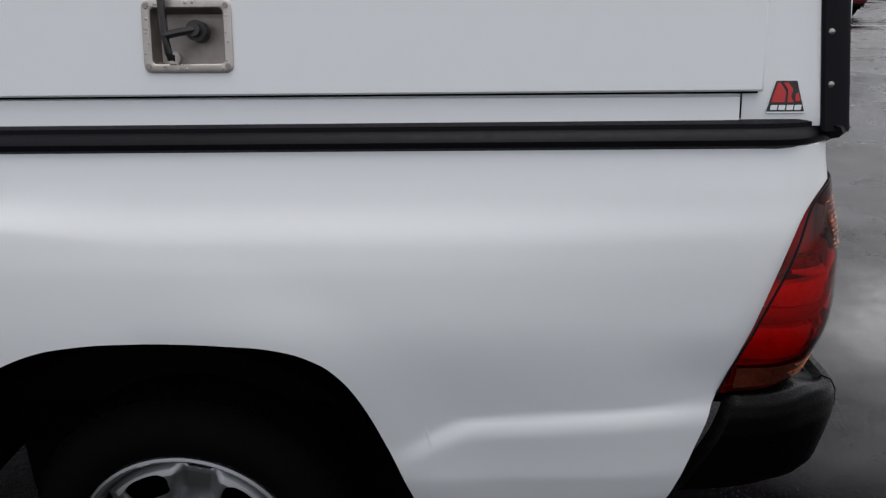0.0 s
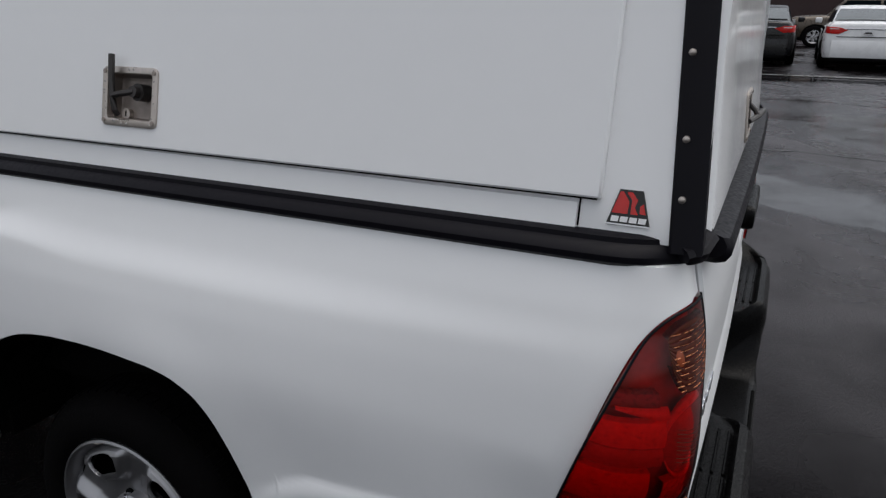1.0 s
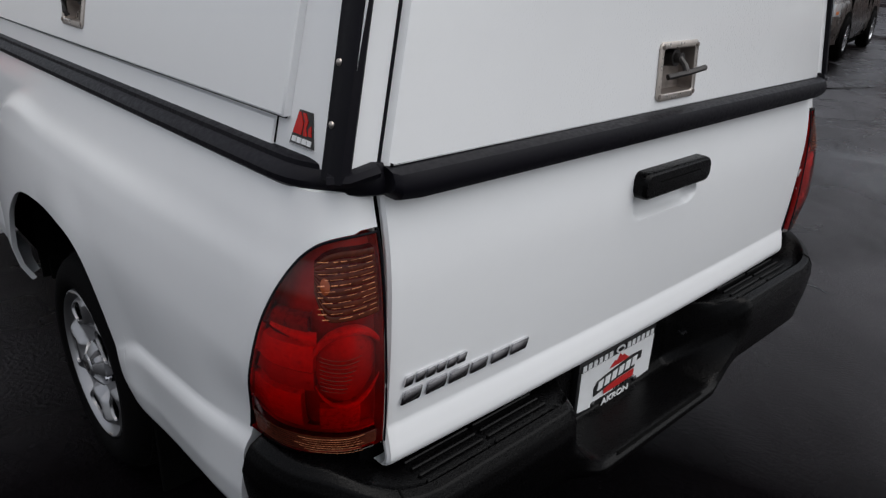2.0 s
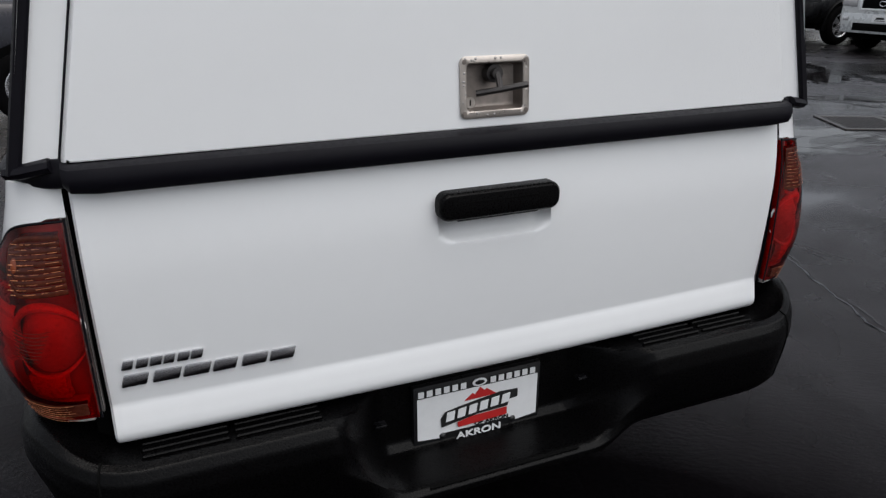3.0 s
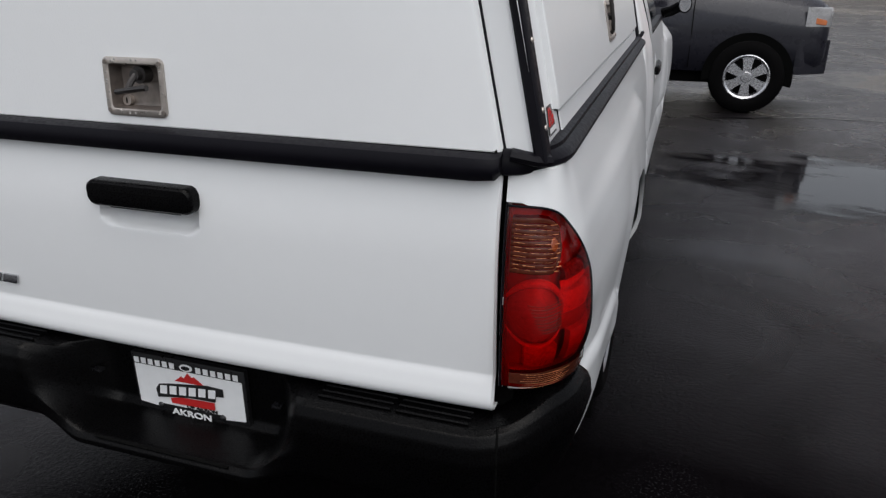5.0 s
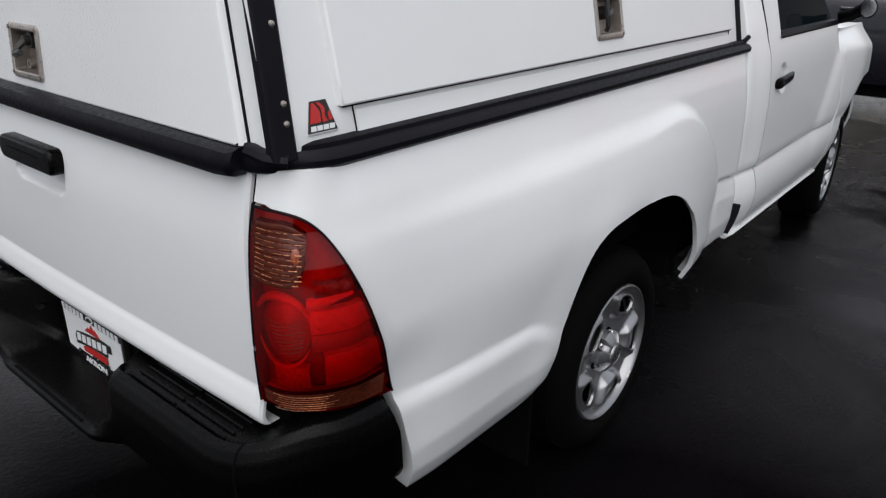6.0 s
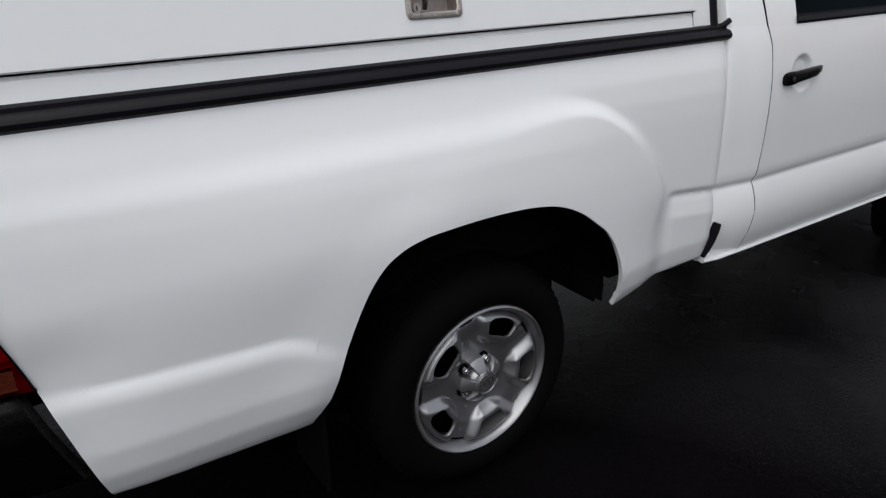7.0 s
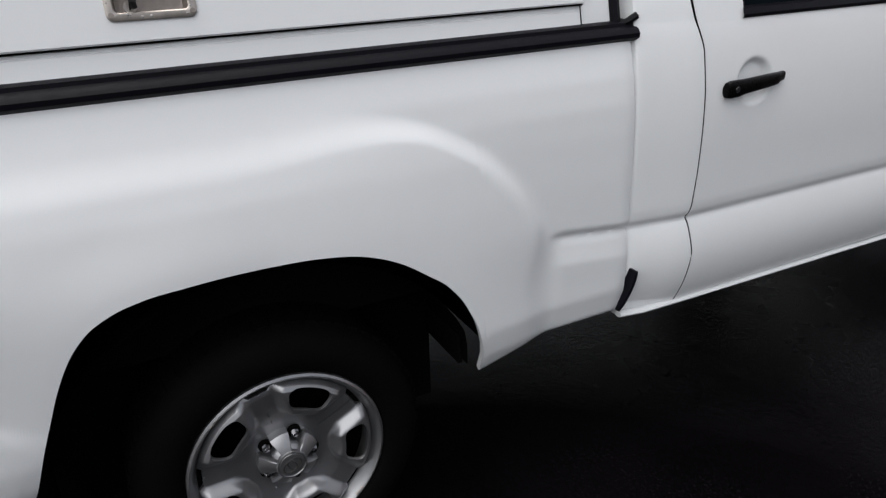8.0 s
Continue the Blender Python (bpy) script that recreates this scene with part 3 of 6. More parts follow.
bm = bmesh.new()
rows = []
half = list(np.linspace(0, 0.20, 8)) + list(np.linspace(0.21, 0.37, 22)) + list(np.linspace(0.39, 0.67, 12)) + list(np.linspace(0.68, 0.95, 36))
hi_p, lo_p, en_p = by_index(HIGH), by_index(LOW), by_index(END)
for s in [-q for q in half[:0:-1]] + half:
    x, y, nx, ny = bumper_path(abs(s))
    w, e = sm(0.205, 0.355, abs(s)), sm(0.66, 0.84, abs(s))
    prof = (lo_p * (1 - w) + hi_p * w) * (1 - e) + en_p * e
    g = 1 if s >= 0 else -1
    slant = sm(0.80, 0.95, abs(s))
    rows.append([((x + nx * d) * g, y + ny * d + slant * (0.31 * (0.672 - z) - 0.016), z) for d, z in prof])
rows.insert(0, [(p[0] * 0.97, p[1] + 0.01, p[2]) for p in rows[0]])
rows.append([(p[0] * 0.97, p[1] + 0.01, p[2]) for p in rows[-1]])
grid(bm, rows)
bumper = part("rear_bumper", bm, BLACKPLASTIC, truck, "textured black plastic step bumper", angle=60)
for g in (1, -1):
    for x0, x1 in ((0.36, 0.515), (0.525, 0.67)):
        for k in range(4):
            bm = bmesh.new()
            box(bm, min(g * x0, g * x1), max(g * x0, g * x1), -0.046 + k * 0.019, -0.040 + k * 0.019, 0.608, 0.6170, 0.002, 1)
            part("step_tread", bm, BLACKPLASTIC, bumper)
# joints between the middle of the bumper and its end caps
for g in (1, -1):
    bm = bmesh.new()
    x, y, nx, ny = bumper_path(0.715)
    e = sm(0.66, 0.84, 0.715)
    tube(bm, [((x + nx * d) * g, y + ny * d, z) for d, z in hi_p[8:] * (1 - e) + en_p[8:] * e], 0.0022, 6)
    part("cap_joint", bm, SEAM, bumper)
    # small plate lamp on the slope beside the plate
    bm = bmesh.new()
    box(bm, g * 0.236 - 0.012, g * 0.236 + 0.012, 0.012, 0.030, 0.530, 0.537, 0.003, 2)
    part("plate_lamp", bm, DARKLENS, bumper, "small smoky plate lamp")
# hitch step seam
bm = bmesh.new()
box(bm, -0.17, 0.17, -0.088, -0.080, 0.4355, 0.4385, 0.001, 1)
part("step_lip", bm, SEAM, bumper)

# number plate holder with a dealer card
bm = bmesh.new()
box(bm, -0.150, 0.150, 0.040, 0.056, 0.432, 0.585, 0.004, 2)
holder = part("plate_holder", bm, PLATEBLACK, truck, "black plate frame round a white dealer card", at=Matrix.Translation((-0.007, 0.004, -0.002)))
FACE = Matrix.Translation((0, 0.040, 0)) @ Matrix.Rotation(radians(90), 4, "X")


def flat(name, outline, mat, level, label="", parent=holder):
    bm = bmesh.new()
    slab(bm, outline, 0.0016, FACE @ Matrix.Translation((0, 0, 0.0005 + 0.0014 * level)))
    return part(name, bm, mat, parent, label)


flat("card", [(-0.142, 0.456), (-0.085, 0.450), (-0.080, 0.461), (0.080, 0.461), (0.085, 0.450), (0.142, 0.456), (0.142, 0.557), (-0.142, 0.557)], PLATEWHITE, 0, "white dealer card")
for k in range(6):
    for x0 in (-0.140, 0.026):
        flat("name_bar", [(x0 + k * 0.0192, 0.561), (x0 + k * 0.0192 + 0.0125, 0.561), (x0 + k * 0.0192 + 0.0125, 0.575), (x0 + k * 0.0192, 0.575)], PLATEWHITE, 1)
flat("emblem", [(0.017 * math.cos(radians(a)), 0.569 + 0.009 * math.sin(radians(a))) for a in range(0, 360, 20)], PLATEWHITE, 1)
flat("emblem_core", [(0.011 * math.cos(radians(a)), 0.569 + 0.005 * math.sin(radians(a))) for a in range(0, 360, 20)], PLATEBLACK, 2)
flat("peak_shape", [(-0.035, 0.530), (-0.016, 0.545), (-0.010, 0.540), (0.002, 0.556), (0.012, 0.546), (0.018, 0.549), (0.042, 0.531)], PRINTRED, 1, "printed red mountain shape")
flat("banner_shape", [(-0.088, 0.478), (-0.052, 0.484), (0.000, 0.492), (0.068, 0.494), (0.072, 0.510), (0.092, 0.512), (0.092, 0.532), (0.050, 0.534), (0.000, 0.527), (-0.050, 0.520), (-0.080, 0.514), (-0.090, 0.500)], PRINTBLACK, 2, "printed black banner shape")
for k in range(6):
    x0, z0 = -0.079 + k * 0.0262, 0.490 + 0.0028 * k - (0.0 if k < 5 else 0.001)
    flat("banner_bar", [(x0, z0), (x0 + 0.0185, z0 + 0.002), (x0 + 0.0215, z0 + 0.024), (x0 + 0.003, z0 + 0.022)], PLATEWHITE, 3)
flat("banner_shade", [(-0.050, 0.470), (0.066, 0.474), (0.066, 0.492), (-0.020, 0.489), (-0.052, 0.482)], PRINTRED, 3)


def lettering(text, size, x, z, mat, parent, level=2):
    cu = bpy.data.curves.new("lettering", "FONT")
    cu.body, cu.size, cu.align_x, cu.align_y, cu.extrude, cu.offset = text, size, "CENTER", "CENTER", 0.0008, size * 0.025
    cu.materials.append(mat)
    ob = new("lettering", cu)
    ob.parent = parent
    ob.matrix_basis = FACE @ Matrix.Translation((x, z, 0.0022 + 0.0014 * level)) @ Matrix.Diagonal((1.35, 1, 1, 1))
    return ob


lettering("AKRON", 0.0225, 0.0, 0.4465, PLATEWHITE, holder)
lettering("OF AKRON", 0.012, 0.030, 0.4672, PRINTBLACK, holder)
for x in (-0.085, 0.082):
    bm = bmesh.new()
    lathe(bm, [(0.0, 0.033), (0.005, 0.034), (0.008, 0.037), (0.008, 0.042)], 12, "y")
    part("plate_screw", bm, PLATEBLACK, holder, at=Matrix.Translation((x, 0, 0.455)))


# ---- cab ----
# the cab is drawn nominal and set to its true length and height by this
CAB = Matrix.Translation((0, 2.0 - 2.045 * 0.92, 0.556 - 0.575 * 0.965)) @ Matrix.Diagonal((0.992, 0.92, 0.965, 1))
CABSIDE = smooth_table([(0.40, -0.030)] + [(z, 0.011 - 0.020 * ((z - 0.57) / 0.11) ** 2) for z in np.linspace(0.45, 0.672, 24)] + [(0.679, -0.013), (0.692, -0.001)] + [(z, 0.002 - 0.032 * max(0.0, (z - 0.85) / 0.30) ** 2) for z in np.linspace(0.72, 1.165, 20)], 7)


def cab_x(y, z):
    d = z - 1.170
    lean = -0.15 * (d + math.sqrt(d * d + 0.0006))
    nose = -0.085 * sm(4.12, 4.49, y) - 0.13 * sm(4.45, 5.00, y)
    edge = min(1.0, max(0.0, (1 - math.hypot((y - 4.06) / 1.0, (z - 0.42) / 0.95)) / 0.45))
    wing = 0.034 * (0.12 * sm(0.0, 0.20, edge) + 0.88 * (1 - (1 - edge) ** 1.5) * sm(0.0, 0.25, edge)) * sm(0.46, 0.84, z) * (1 - 0.6 * sm(3.80, 4.20, y))
    return 0.856 + CABSIDE(min(z, 1.165)) * 1.0 + lean + nose + wing


FARCH = [(y, z) for y, z in ((3.50, 0.42), (3.545, 0.49), (3.59, 0.57), (3.64, 0.66), (3.70, 0.745), (3.78, 0.81), (3.90, 0.85), (4.06, 0.86), (4.22, 0.845), (4.31, 0.80), (4.37, 0.73), (4.41, 0.64), (4.44, 0.53), (4.46, 0.44))]
FARCH_LINE = curve_table(FARCH)


def panel(name, sign, ys, lo, hi, mat, nz=40, label="", inset=0.03, out=0.0, parent=truck, flange=True):
    bm = bmesh.new()
    rows = []
    for y in ys:
        a, b = lo(y), hi(y)
        col = [Vector((sign * (cab_x(y, a + (b - a) * k / (nz - 1)) + out), y, a + (b - a) * k / (nz - 1))) for k in range(nz)]
        if flange:
            col = [col[0] + Vector((-sign * inset, 0, 0.003))] + col + [col[-1] + Vector((-sign * inset, 0, -0.003))]
        rows.append(col)
    if flange:
        rows.insert(0, [p + Vector((-sign * inset, 0.003, 0)) for p in rows[0]])
        rows.append([p + Vector((-sign * inset, -0.003, 0)) for p in rows[-1]])
    grid(bm, rows)
    return part(name, bm, mat, parent, label, angle=50)


SILL_Z = 1.158
for sign in (1, -1):
    # rear corner of the cab with its pillar
    rear_edge = smooth_table([(0.40, 2.232), (0.47, 2.240), (0.58, 2.252), (0.672, 2.236), (0.685, 2.230), (0.70, 2.238), (0.80, 2.245), (1.0, 2.246), (1.10, 2.240), (1.17, 2.215), (1.30, 2.19), (1.60, 2.15)], 7)
    bm = bmesh.new()
    rows = []
    for z in list(np.linspace(0.428, 1.165, 110)) + list(np.linspace(1.18, 1.60, 14)):
        y1 = rear_edge(z) - 0.0025
        row = []
        for k in range(30):
            t = (k / 29) ** 1.6
            y = 2.048 + (y1 - 2.048) * t
            round_in = 0.017 * sm(2.25, 2.06, y) + 0.009 * (1 - math.sqrt(1 - (1 - min(1.0, (y - 2.048) / 0.050)) ** 2))
            row.append(Vector((sign * (cab_x(y, z) - round_in), y, z)))
        row = [row[0] + Vector((-sign * 0.10, 0.0, 0))] + row + [row[-1] + Vector((-sign * 0.03, 0.001, 0))]
        rows.append(row)
    grid(bm, rows)
    part("cab_corner", bm, WHITE, truck, angle=50, at=CAB)
    # door
    front_edge = smooth_table([(0.40, 3.41), (0.50, 3.425), (0.62, 3.435), (0.80, 3.42), (1.16, 3.32)])
    bm = bmesh.new()
    rows = []
    for z in np.linspace(0.440, SILL_Z, 120):
        y0, y1 = rear_edge(z) + 0.0025, front_edge(z) - 0.0025
        row = []
        for k in range(84):
            y = y0 + (2.56 - y0) * k / 59 if k < 60 else 2.56 + (y1 - 2.56) * (k - 59) / 24
            dish = math.hypot((y - 2.418) / 0.064, (z - 1.006) / 0.058)
            row.append(Vector((sign * (cab_x(y, z) - 0.016 * sm(1.0, 0.72, dish)), y, z)))
        row = [row[0] + Vector((-sign * 0.03, -0.001, 0))] + row + [row[-1] + Vector((-sign * 0.03, 0.001, 0))]
        rows.append(row)
    rows.append([p + Vector((-sign * 0.03, 0, 0.002)) for p in rows[-1]])
    rows.insert(0, [p + Vector((-sign * 0.03, 0, 0.002)) for p in rows[0]])
    grid(bm, rows)
    door = part("door", bm, WHITE, truck, "white side door with black pull handle", angle=50, at=CAB)
    bm = bmesh.new()
    tube(bm, [(sign * (cab_x(rear_edge(z), z) - 0.0045), rear_edge(z), z) for z in np.linspace(0.425, 1.56, 90)], 0.0045, 6)
    part("door_gap", bm, SEAM, door)
    bm = bmesh.new()
    tube(bm, [(sign * (cab_x(front_edge(z), z) - 0.0045), front_edge(z), z) for z in np.linspace(0.425, 1.158, 30)], 0.0045, 6)
    part("door_gap", bm, SEAM, door)
    bm = bmesh.new()
    rows = []
    for y, z, hh, deep in ((2.284, 0.996, 0.010, 0.012), (2.288, 0.996, 0.021, 0.026), (2.300, 0.997, 0.0245, 0.033), (2.330, 0.998, 0.0245, 0.036), (2.352, 1.000, 0.0215, 0.036), (2.42, 1.004, 0.0195, 0.038), (2.478, 1.007, 0.0185, 0.034), (2.498, 1.008, 0.0175, 0.031), (2.502, 1.010, 0.0145, 0.029), (2.528, 1.012, 0.0135, 0.022), (2.536, 1.012, 0.007, 0.010)):
        ring = []
        y, hh, deep = 2.408 + (y - 2.408) * 0.84, hh * 0.84, deep * 0.66
        for k in range(20):
            a = 2 * math.pi * k / 20
            ring.append((sign * (0.850 + deep * (0.5 + 0.5 * math.copysign(abs(math.cos(a)) ** 0.6, math.cos(a)))), y, z + hh * math.copysign(abs(math.sin(a)) ** 0.6, math.sin(a))))
        rows.append(ring)
    grid(bm, rows, wrap_v=True)
    bm.faces.new([v for v in list(bm.verts)[:20]])
    bm.faces.new([v for v in list(bm.verts)[-20:]])
    part("door_handle", bm, BLACKPLASTIC, door, "black plastic pull handle")
    bm = bmesh.new()
    lathe(bm, [(0.0, 0.002), (0.0065, 0.002), (0.008, 0.0)], 16, "x")
    part("key_lock", bm, PLATEBLACK, door, at=Matrix.Translation((sign * 0.8735, 2.330, 0.998)) @ Matrix.Rotation(0 if sign > 0 else math.pi, 4, "Z"))
    # painted frame of the door behind its window
    bm = bmesh.new()
    rows = []
    for z in np.linspace(1.152, 1.58, 16):
        ya = rear_edge(z) + 0.0025
        rows.append([Vector((sign * (cab_x(2.3, z) - d), y, z)) for d, y in ((0.03, ya), (0.0, ya), (0.0, (ya + 2.38) / 2), (0.0, 2.378), (0.02, 2.380))])
    grid(bm, rows)
    part("window_frame", bm, WHITE, door)
    # window with black belt seal
    bm = bmesh.new()
    rows = []
    for z in np.linspace(1.172, 1.56, 8):
        f = (z - 1.172) / 0.388
        rows.append([Vector((sign * (cab_x(y, z) - 0.022), y, z)) for y in np.linspace(2.392 - 0.01 * f, 3.32 - 0.45 * f, 12)])
    grid(bm, rows)
    window = part("side_window", bm, DARKGLASS, truck, "dark tinted side window glass", at=CAB)
    bm = bmesh.new()
    for z0, z1 in ((1.158, 1.178),):
        rows = []
        for y in np.linspace(2.372, 3.33, 30):
            xo = cab_x(y, z0)
            rows.append([Vector((sign * (xo + d), y, z)) for d, z in ((-0.03, z0 - 0.004), (0.004, z0 - 0.002), (0.006, z0 + 0.006), (0.0, z1), (-0.03, z1 + 0.002))])
        grid(bm, rows)
    tube(bm, [(sign * (cab_x(2.376, z) - 0.010), 2.377 - 0.02 * (z - 1.165), z) for z in np.linspace(1.165, 1.58, 10)], 0.011, 8)
    part("window_seal", bm, BLACKTRIM, truck, "black rubber window seal", at=CAB)
    # front wing
    ys = [y for y in list(np.linspace(3.32, 3.66, 22)) + list(np.linspace(3.665, 3.86, 30)) + list(np.linspace(3.88, 4.24, 18)) + list(np.linspace(4.25, 4.47, 26)) + list(np.linspace(4.48, 4.98, 16))]
    bm = bmesh.new()
    rows = []
    for y in ys:
        lo = lerp([(3.32, 1.12), (3.42, 0.80), (3.437, 0.62), (3.45, 0.42)], y) if y < 3.50 else FARCH_LINE(y) if y <= 4.46 else 0.42
        hi = lerp([(3.32, 1.165), (4.30, 1.11), (4.75, 1.045), (4.98, 0.96)], y)
        col = [Vector((sign * (cab_x(y, z) - 0.055 * sm(hi - 0.13, hi, z)), y, z)) for z in np.linspace(lo, hi, 40)]
        rows.append([col[0] + Vector((-sign * 0.012, 0, 0.002))] + col)
    grid(bm, rows)
    part("front_wing", bm, WHITE, truck, angle=50, at=CAB)
    bm = bmesh.new()
    rows = []
    for y in np.linspace(4.57, 4.93, 16):
        rows.append([Vector((sign * (cab_x(y, z) + d), y, z)) for z, d in ((0.79, -0.02), (0.795, 0.003), (0.83, 0.005), (0.87, 0.004), (0.905, 0.0), (0.91, -0.02))])
    grid(bm, rows)
    part("headlamp", bm, CLEARLAMP, truck, "clear wrap-round headlamp", at=CAB)
    # sill strip under the door
    bm = bmesh.new()
    tube(bm, [(sign * 0.834, y, z) for y, z in ((2.04, 0.440), (2.12, 0.431), (2.3, 0.429), (2.9, 0.427), (3.43, 0.424))], 0.012, 10, (1.0, 0.6))
    part("door_sill", bm, WHITE, truck, at=CAB)
    # painted filler behind the joint of bed and cab
    bm = bmesh.new()
    grid(bm, [[(sign * (0.822 + SIDE(z) - 0.03 * sm(0.98, 1.1, z)), y, z) for y in (1.99, 2.02, 2.06, 2.10)] for z in np.linspace(0.45, 1.10, 20)])
    part("joint_panel", bm, WHITE, truck, at=CAB)
    # rubber stone guard at the joint of bed and cab
    bm = bmesh.new()
    rows = []
    for t in np.linspace(0, 1, 12):
        z = 0.575 - 0.115 * t
        y = 2.058 - 0.030 * t ** 1.3
        w = 0.0055 * min(1, 6 * (1 - t) + 0.4, 0.55 + 8 * t)
        rows.append([(sign * (0.856 + CABSIDE(z) + d), yy, z) for d, yy in ((-0.03, y - w), (0.003, y - w), (0.005, y), (0.003, y + w), (-0.03, y + w))])
    for row in (rows[0], rows[-1]):
        rows.insert(0 if row is rows[0] else len(rows), [(sign * (0.856 - 0.035), yy, z) for _, yy, z in row])
    grid(bm, rows)
    part("stone_guard", bm, BLACKTRIM, truck, "black rubber strip at the bed joint", at=CAB)
    # door mirror
    bm = bmesh.new()
    lathe(bm, [(0.0, -0.11), (0.05, -0.10), (0.085, -0.04), (0.09, 0.0), (0.082, 0.005), (0.0, 0.005)], 20, "y")
    mirror = part("door_mirror", bm, BLACKPLASTIC, truck, "black oval door mirror", at=CAB @ pose(sign * 0.938, 3.30, 1.236) @ Matrix.Diagonal((0.40, -0.4, 0.50, 1)))
    bm = bmesh.new()
    lathe(bm, [(0.0, 0.008), (0.075, 0.008), (0.078, 0.004)], 20, "y")
    part("mirror_glass", bm, CHROME, mirror)
    bm = bmesh.new()
    tube(bm, [(sign * 0.82, 3.34, 1.185), (sign * 0.87, 3.33, 1.20), (sign * 0.915, 3.32, 1.228)], 0.024, 10, (0.7, 1.2))
    part("mirror_arm", bm, BLACKPLASTIC, truck, at=CAB)

# cab roof, windscreen, bonnet, nose
bm = bmesh.new()
rows = []
for y, z, w in ((2.09, 1.14, 0.70), (2.10, 1.56, 0.68), (2.16, 1.615, 0.66), (2.5, 1.64, 0.655), (2.78, 1.63, 0.65), (2.90, 1.60, 0.645)):
    rows.append([(x * w, y, z - 0.05 * abs(x) ** 4) for x in np.linspace(-1, 1, 17)])
grid(bm, rows)
part("cab_roof", bm, WHITE, truck, at=CAB)
bm = bmesh.new()
grid(bm, [[(x * w, y, z - 0.03 * abs(x) ** 3) for x in np.linspace(-1, 1, 13)] for y, z, w in ((2.90, 1.60, 0.64), (3.2, 1.38, 0.70), (3.49, 1.16, 0.77))])
part("windscreen", bm, DARKGLASS, truck, at=CAB)
bm = bmesh.new()
grid(bm, [[(x * w, y, z - 0.035 * abs(x) ** 3) for x in np.linspace(-1, 1, 17)] for y, z, w in ((3.45, 1.165, 0.815), (4.00, 1.155, 0.80), (4.40, 1.120, 0.735), (4.63, 1.075, 0.685), (4.83, 1.02, 0.64), (4.95, 0.97, 0.60), (5.00, 0.90, 0.58), (5.015, 0.78, 0.57))])
part("bonnet", bm, WHITE, truck, at=CAB)
bm = bmesh.new()
box(bm, -0.64, 0.64, 4.85, 5.05, 0.40, 0.80, 0.06, 3)
part("front_bumper", bm, WHITE, truck, at=CAB)
# solid near-black blocks put shade under the truck
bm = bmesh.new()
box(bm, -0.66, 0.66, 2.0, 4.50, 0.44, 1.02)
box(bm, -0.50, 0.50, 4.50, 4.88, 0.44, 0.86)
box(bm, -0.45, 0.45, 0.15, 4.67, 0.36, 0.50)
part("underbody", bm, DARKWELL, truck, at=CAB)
# liners in the wheel arches, near-black so that the arch's shade is in their colour
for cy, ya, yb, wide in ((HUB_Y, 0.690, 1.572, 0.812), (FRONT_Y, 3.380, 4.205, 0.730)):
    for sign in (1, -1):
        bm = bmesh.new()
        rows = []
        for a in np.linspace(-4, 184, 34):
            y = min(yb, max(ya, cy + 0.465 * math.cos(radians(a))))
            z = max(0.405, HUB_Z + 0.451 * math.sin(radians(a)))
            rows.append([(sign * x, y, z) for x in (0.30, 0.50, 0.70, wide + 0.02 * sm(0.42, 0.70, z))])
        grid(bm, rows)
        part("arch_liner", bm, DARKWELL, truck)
# near-black plates added ahead of the rear wheels, to close off lit ground
for sign in (1, -1):
    bm = bmesh.new()
    box(bm, sign * 0.55 - 0.24, sign * 0.55 + 0.24, 1.560, 1.572, 0.395, 0.47, 0.003, 1)
    part("splash_guard", bm, DARKWELL, truck)
# axle
bm = bmesh.new()
tube(bm, [(-0.62, HUB_Y, 0.33), (0.62, HUB_Y, 0.33)], 0.05, 10)
part("axle", bm, DARKWELL, truck)
# mud flaps behind the rear wheels
for sign in (1, -1):
    bm = bmesh.new()
    box(bm, sign * 0.74 - 0.09, sign * 0.74 + 0.09, 0.690, 0.700, 0.18, 0.46, 0.003, 1)
    part("mud_flap", bm, DARKWELL, truck)


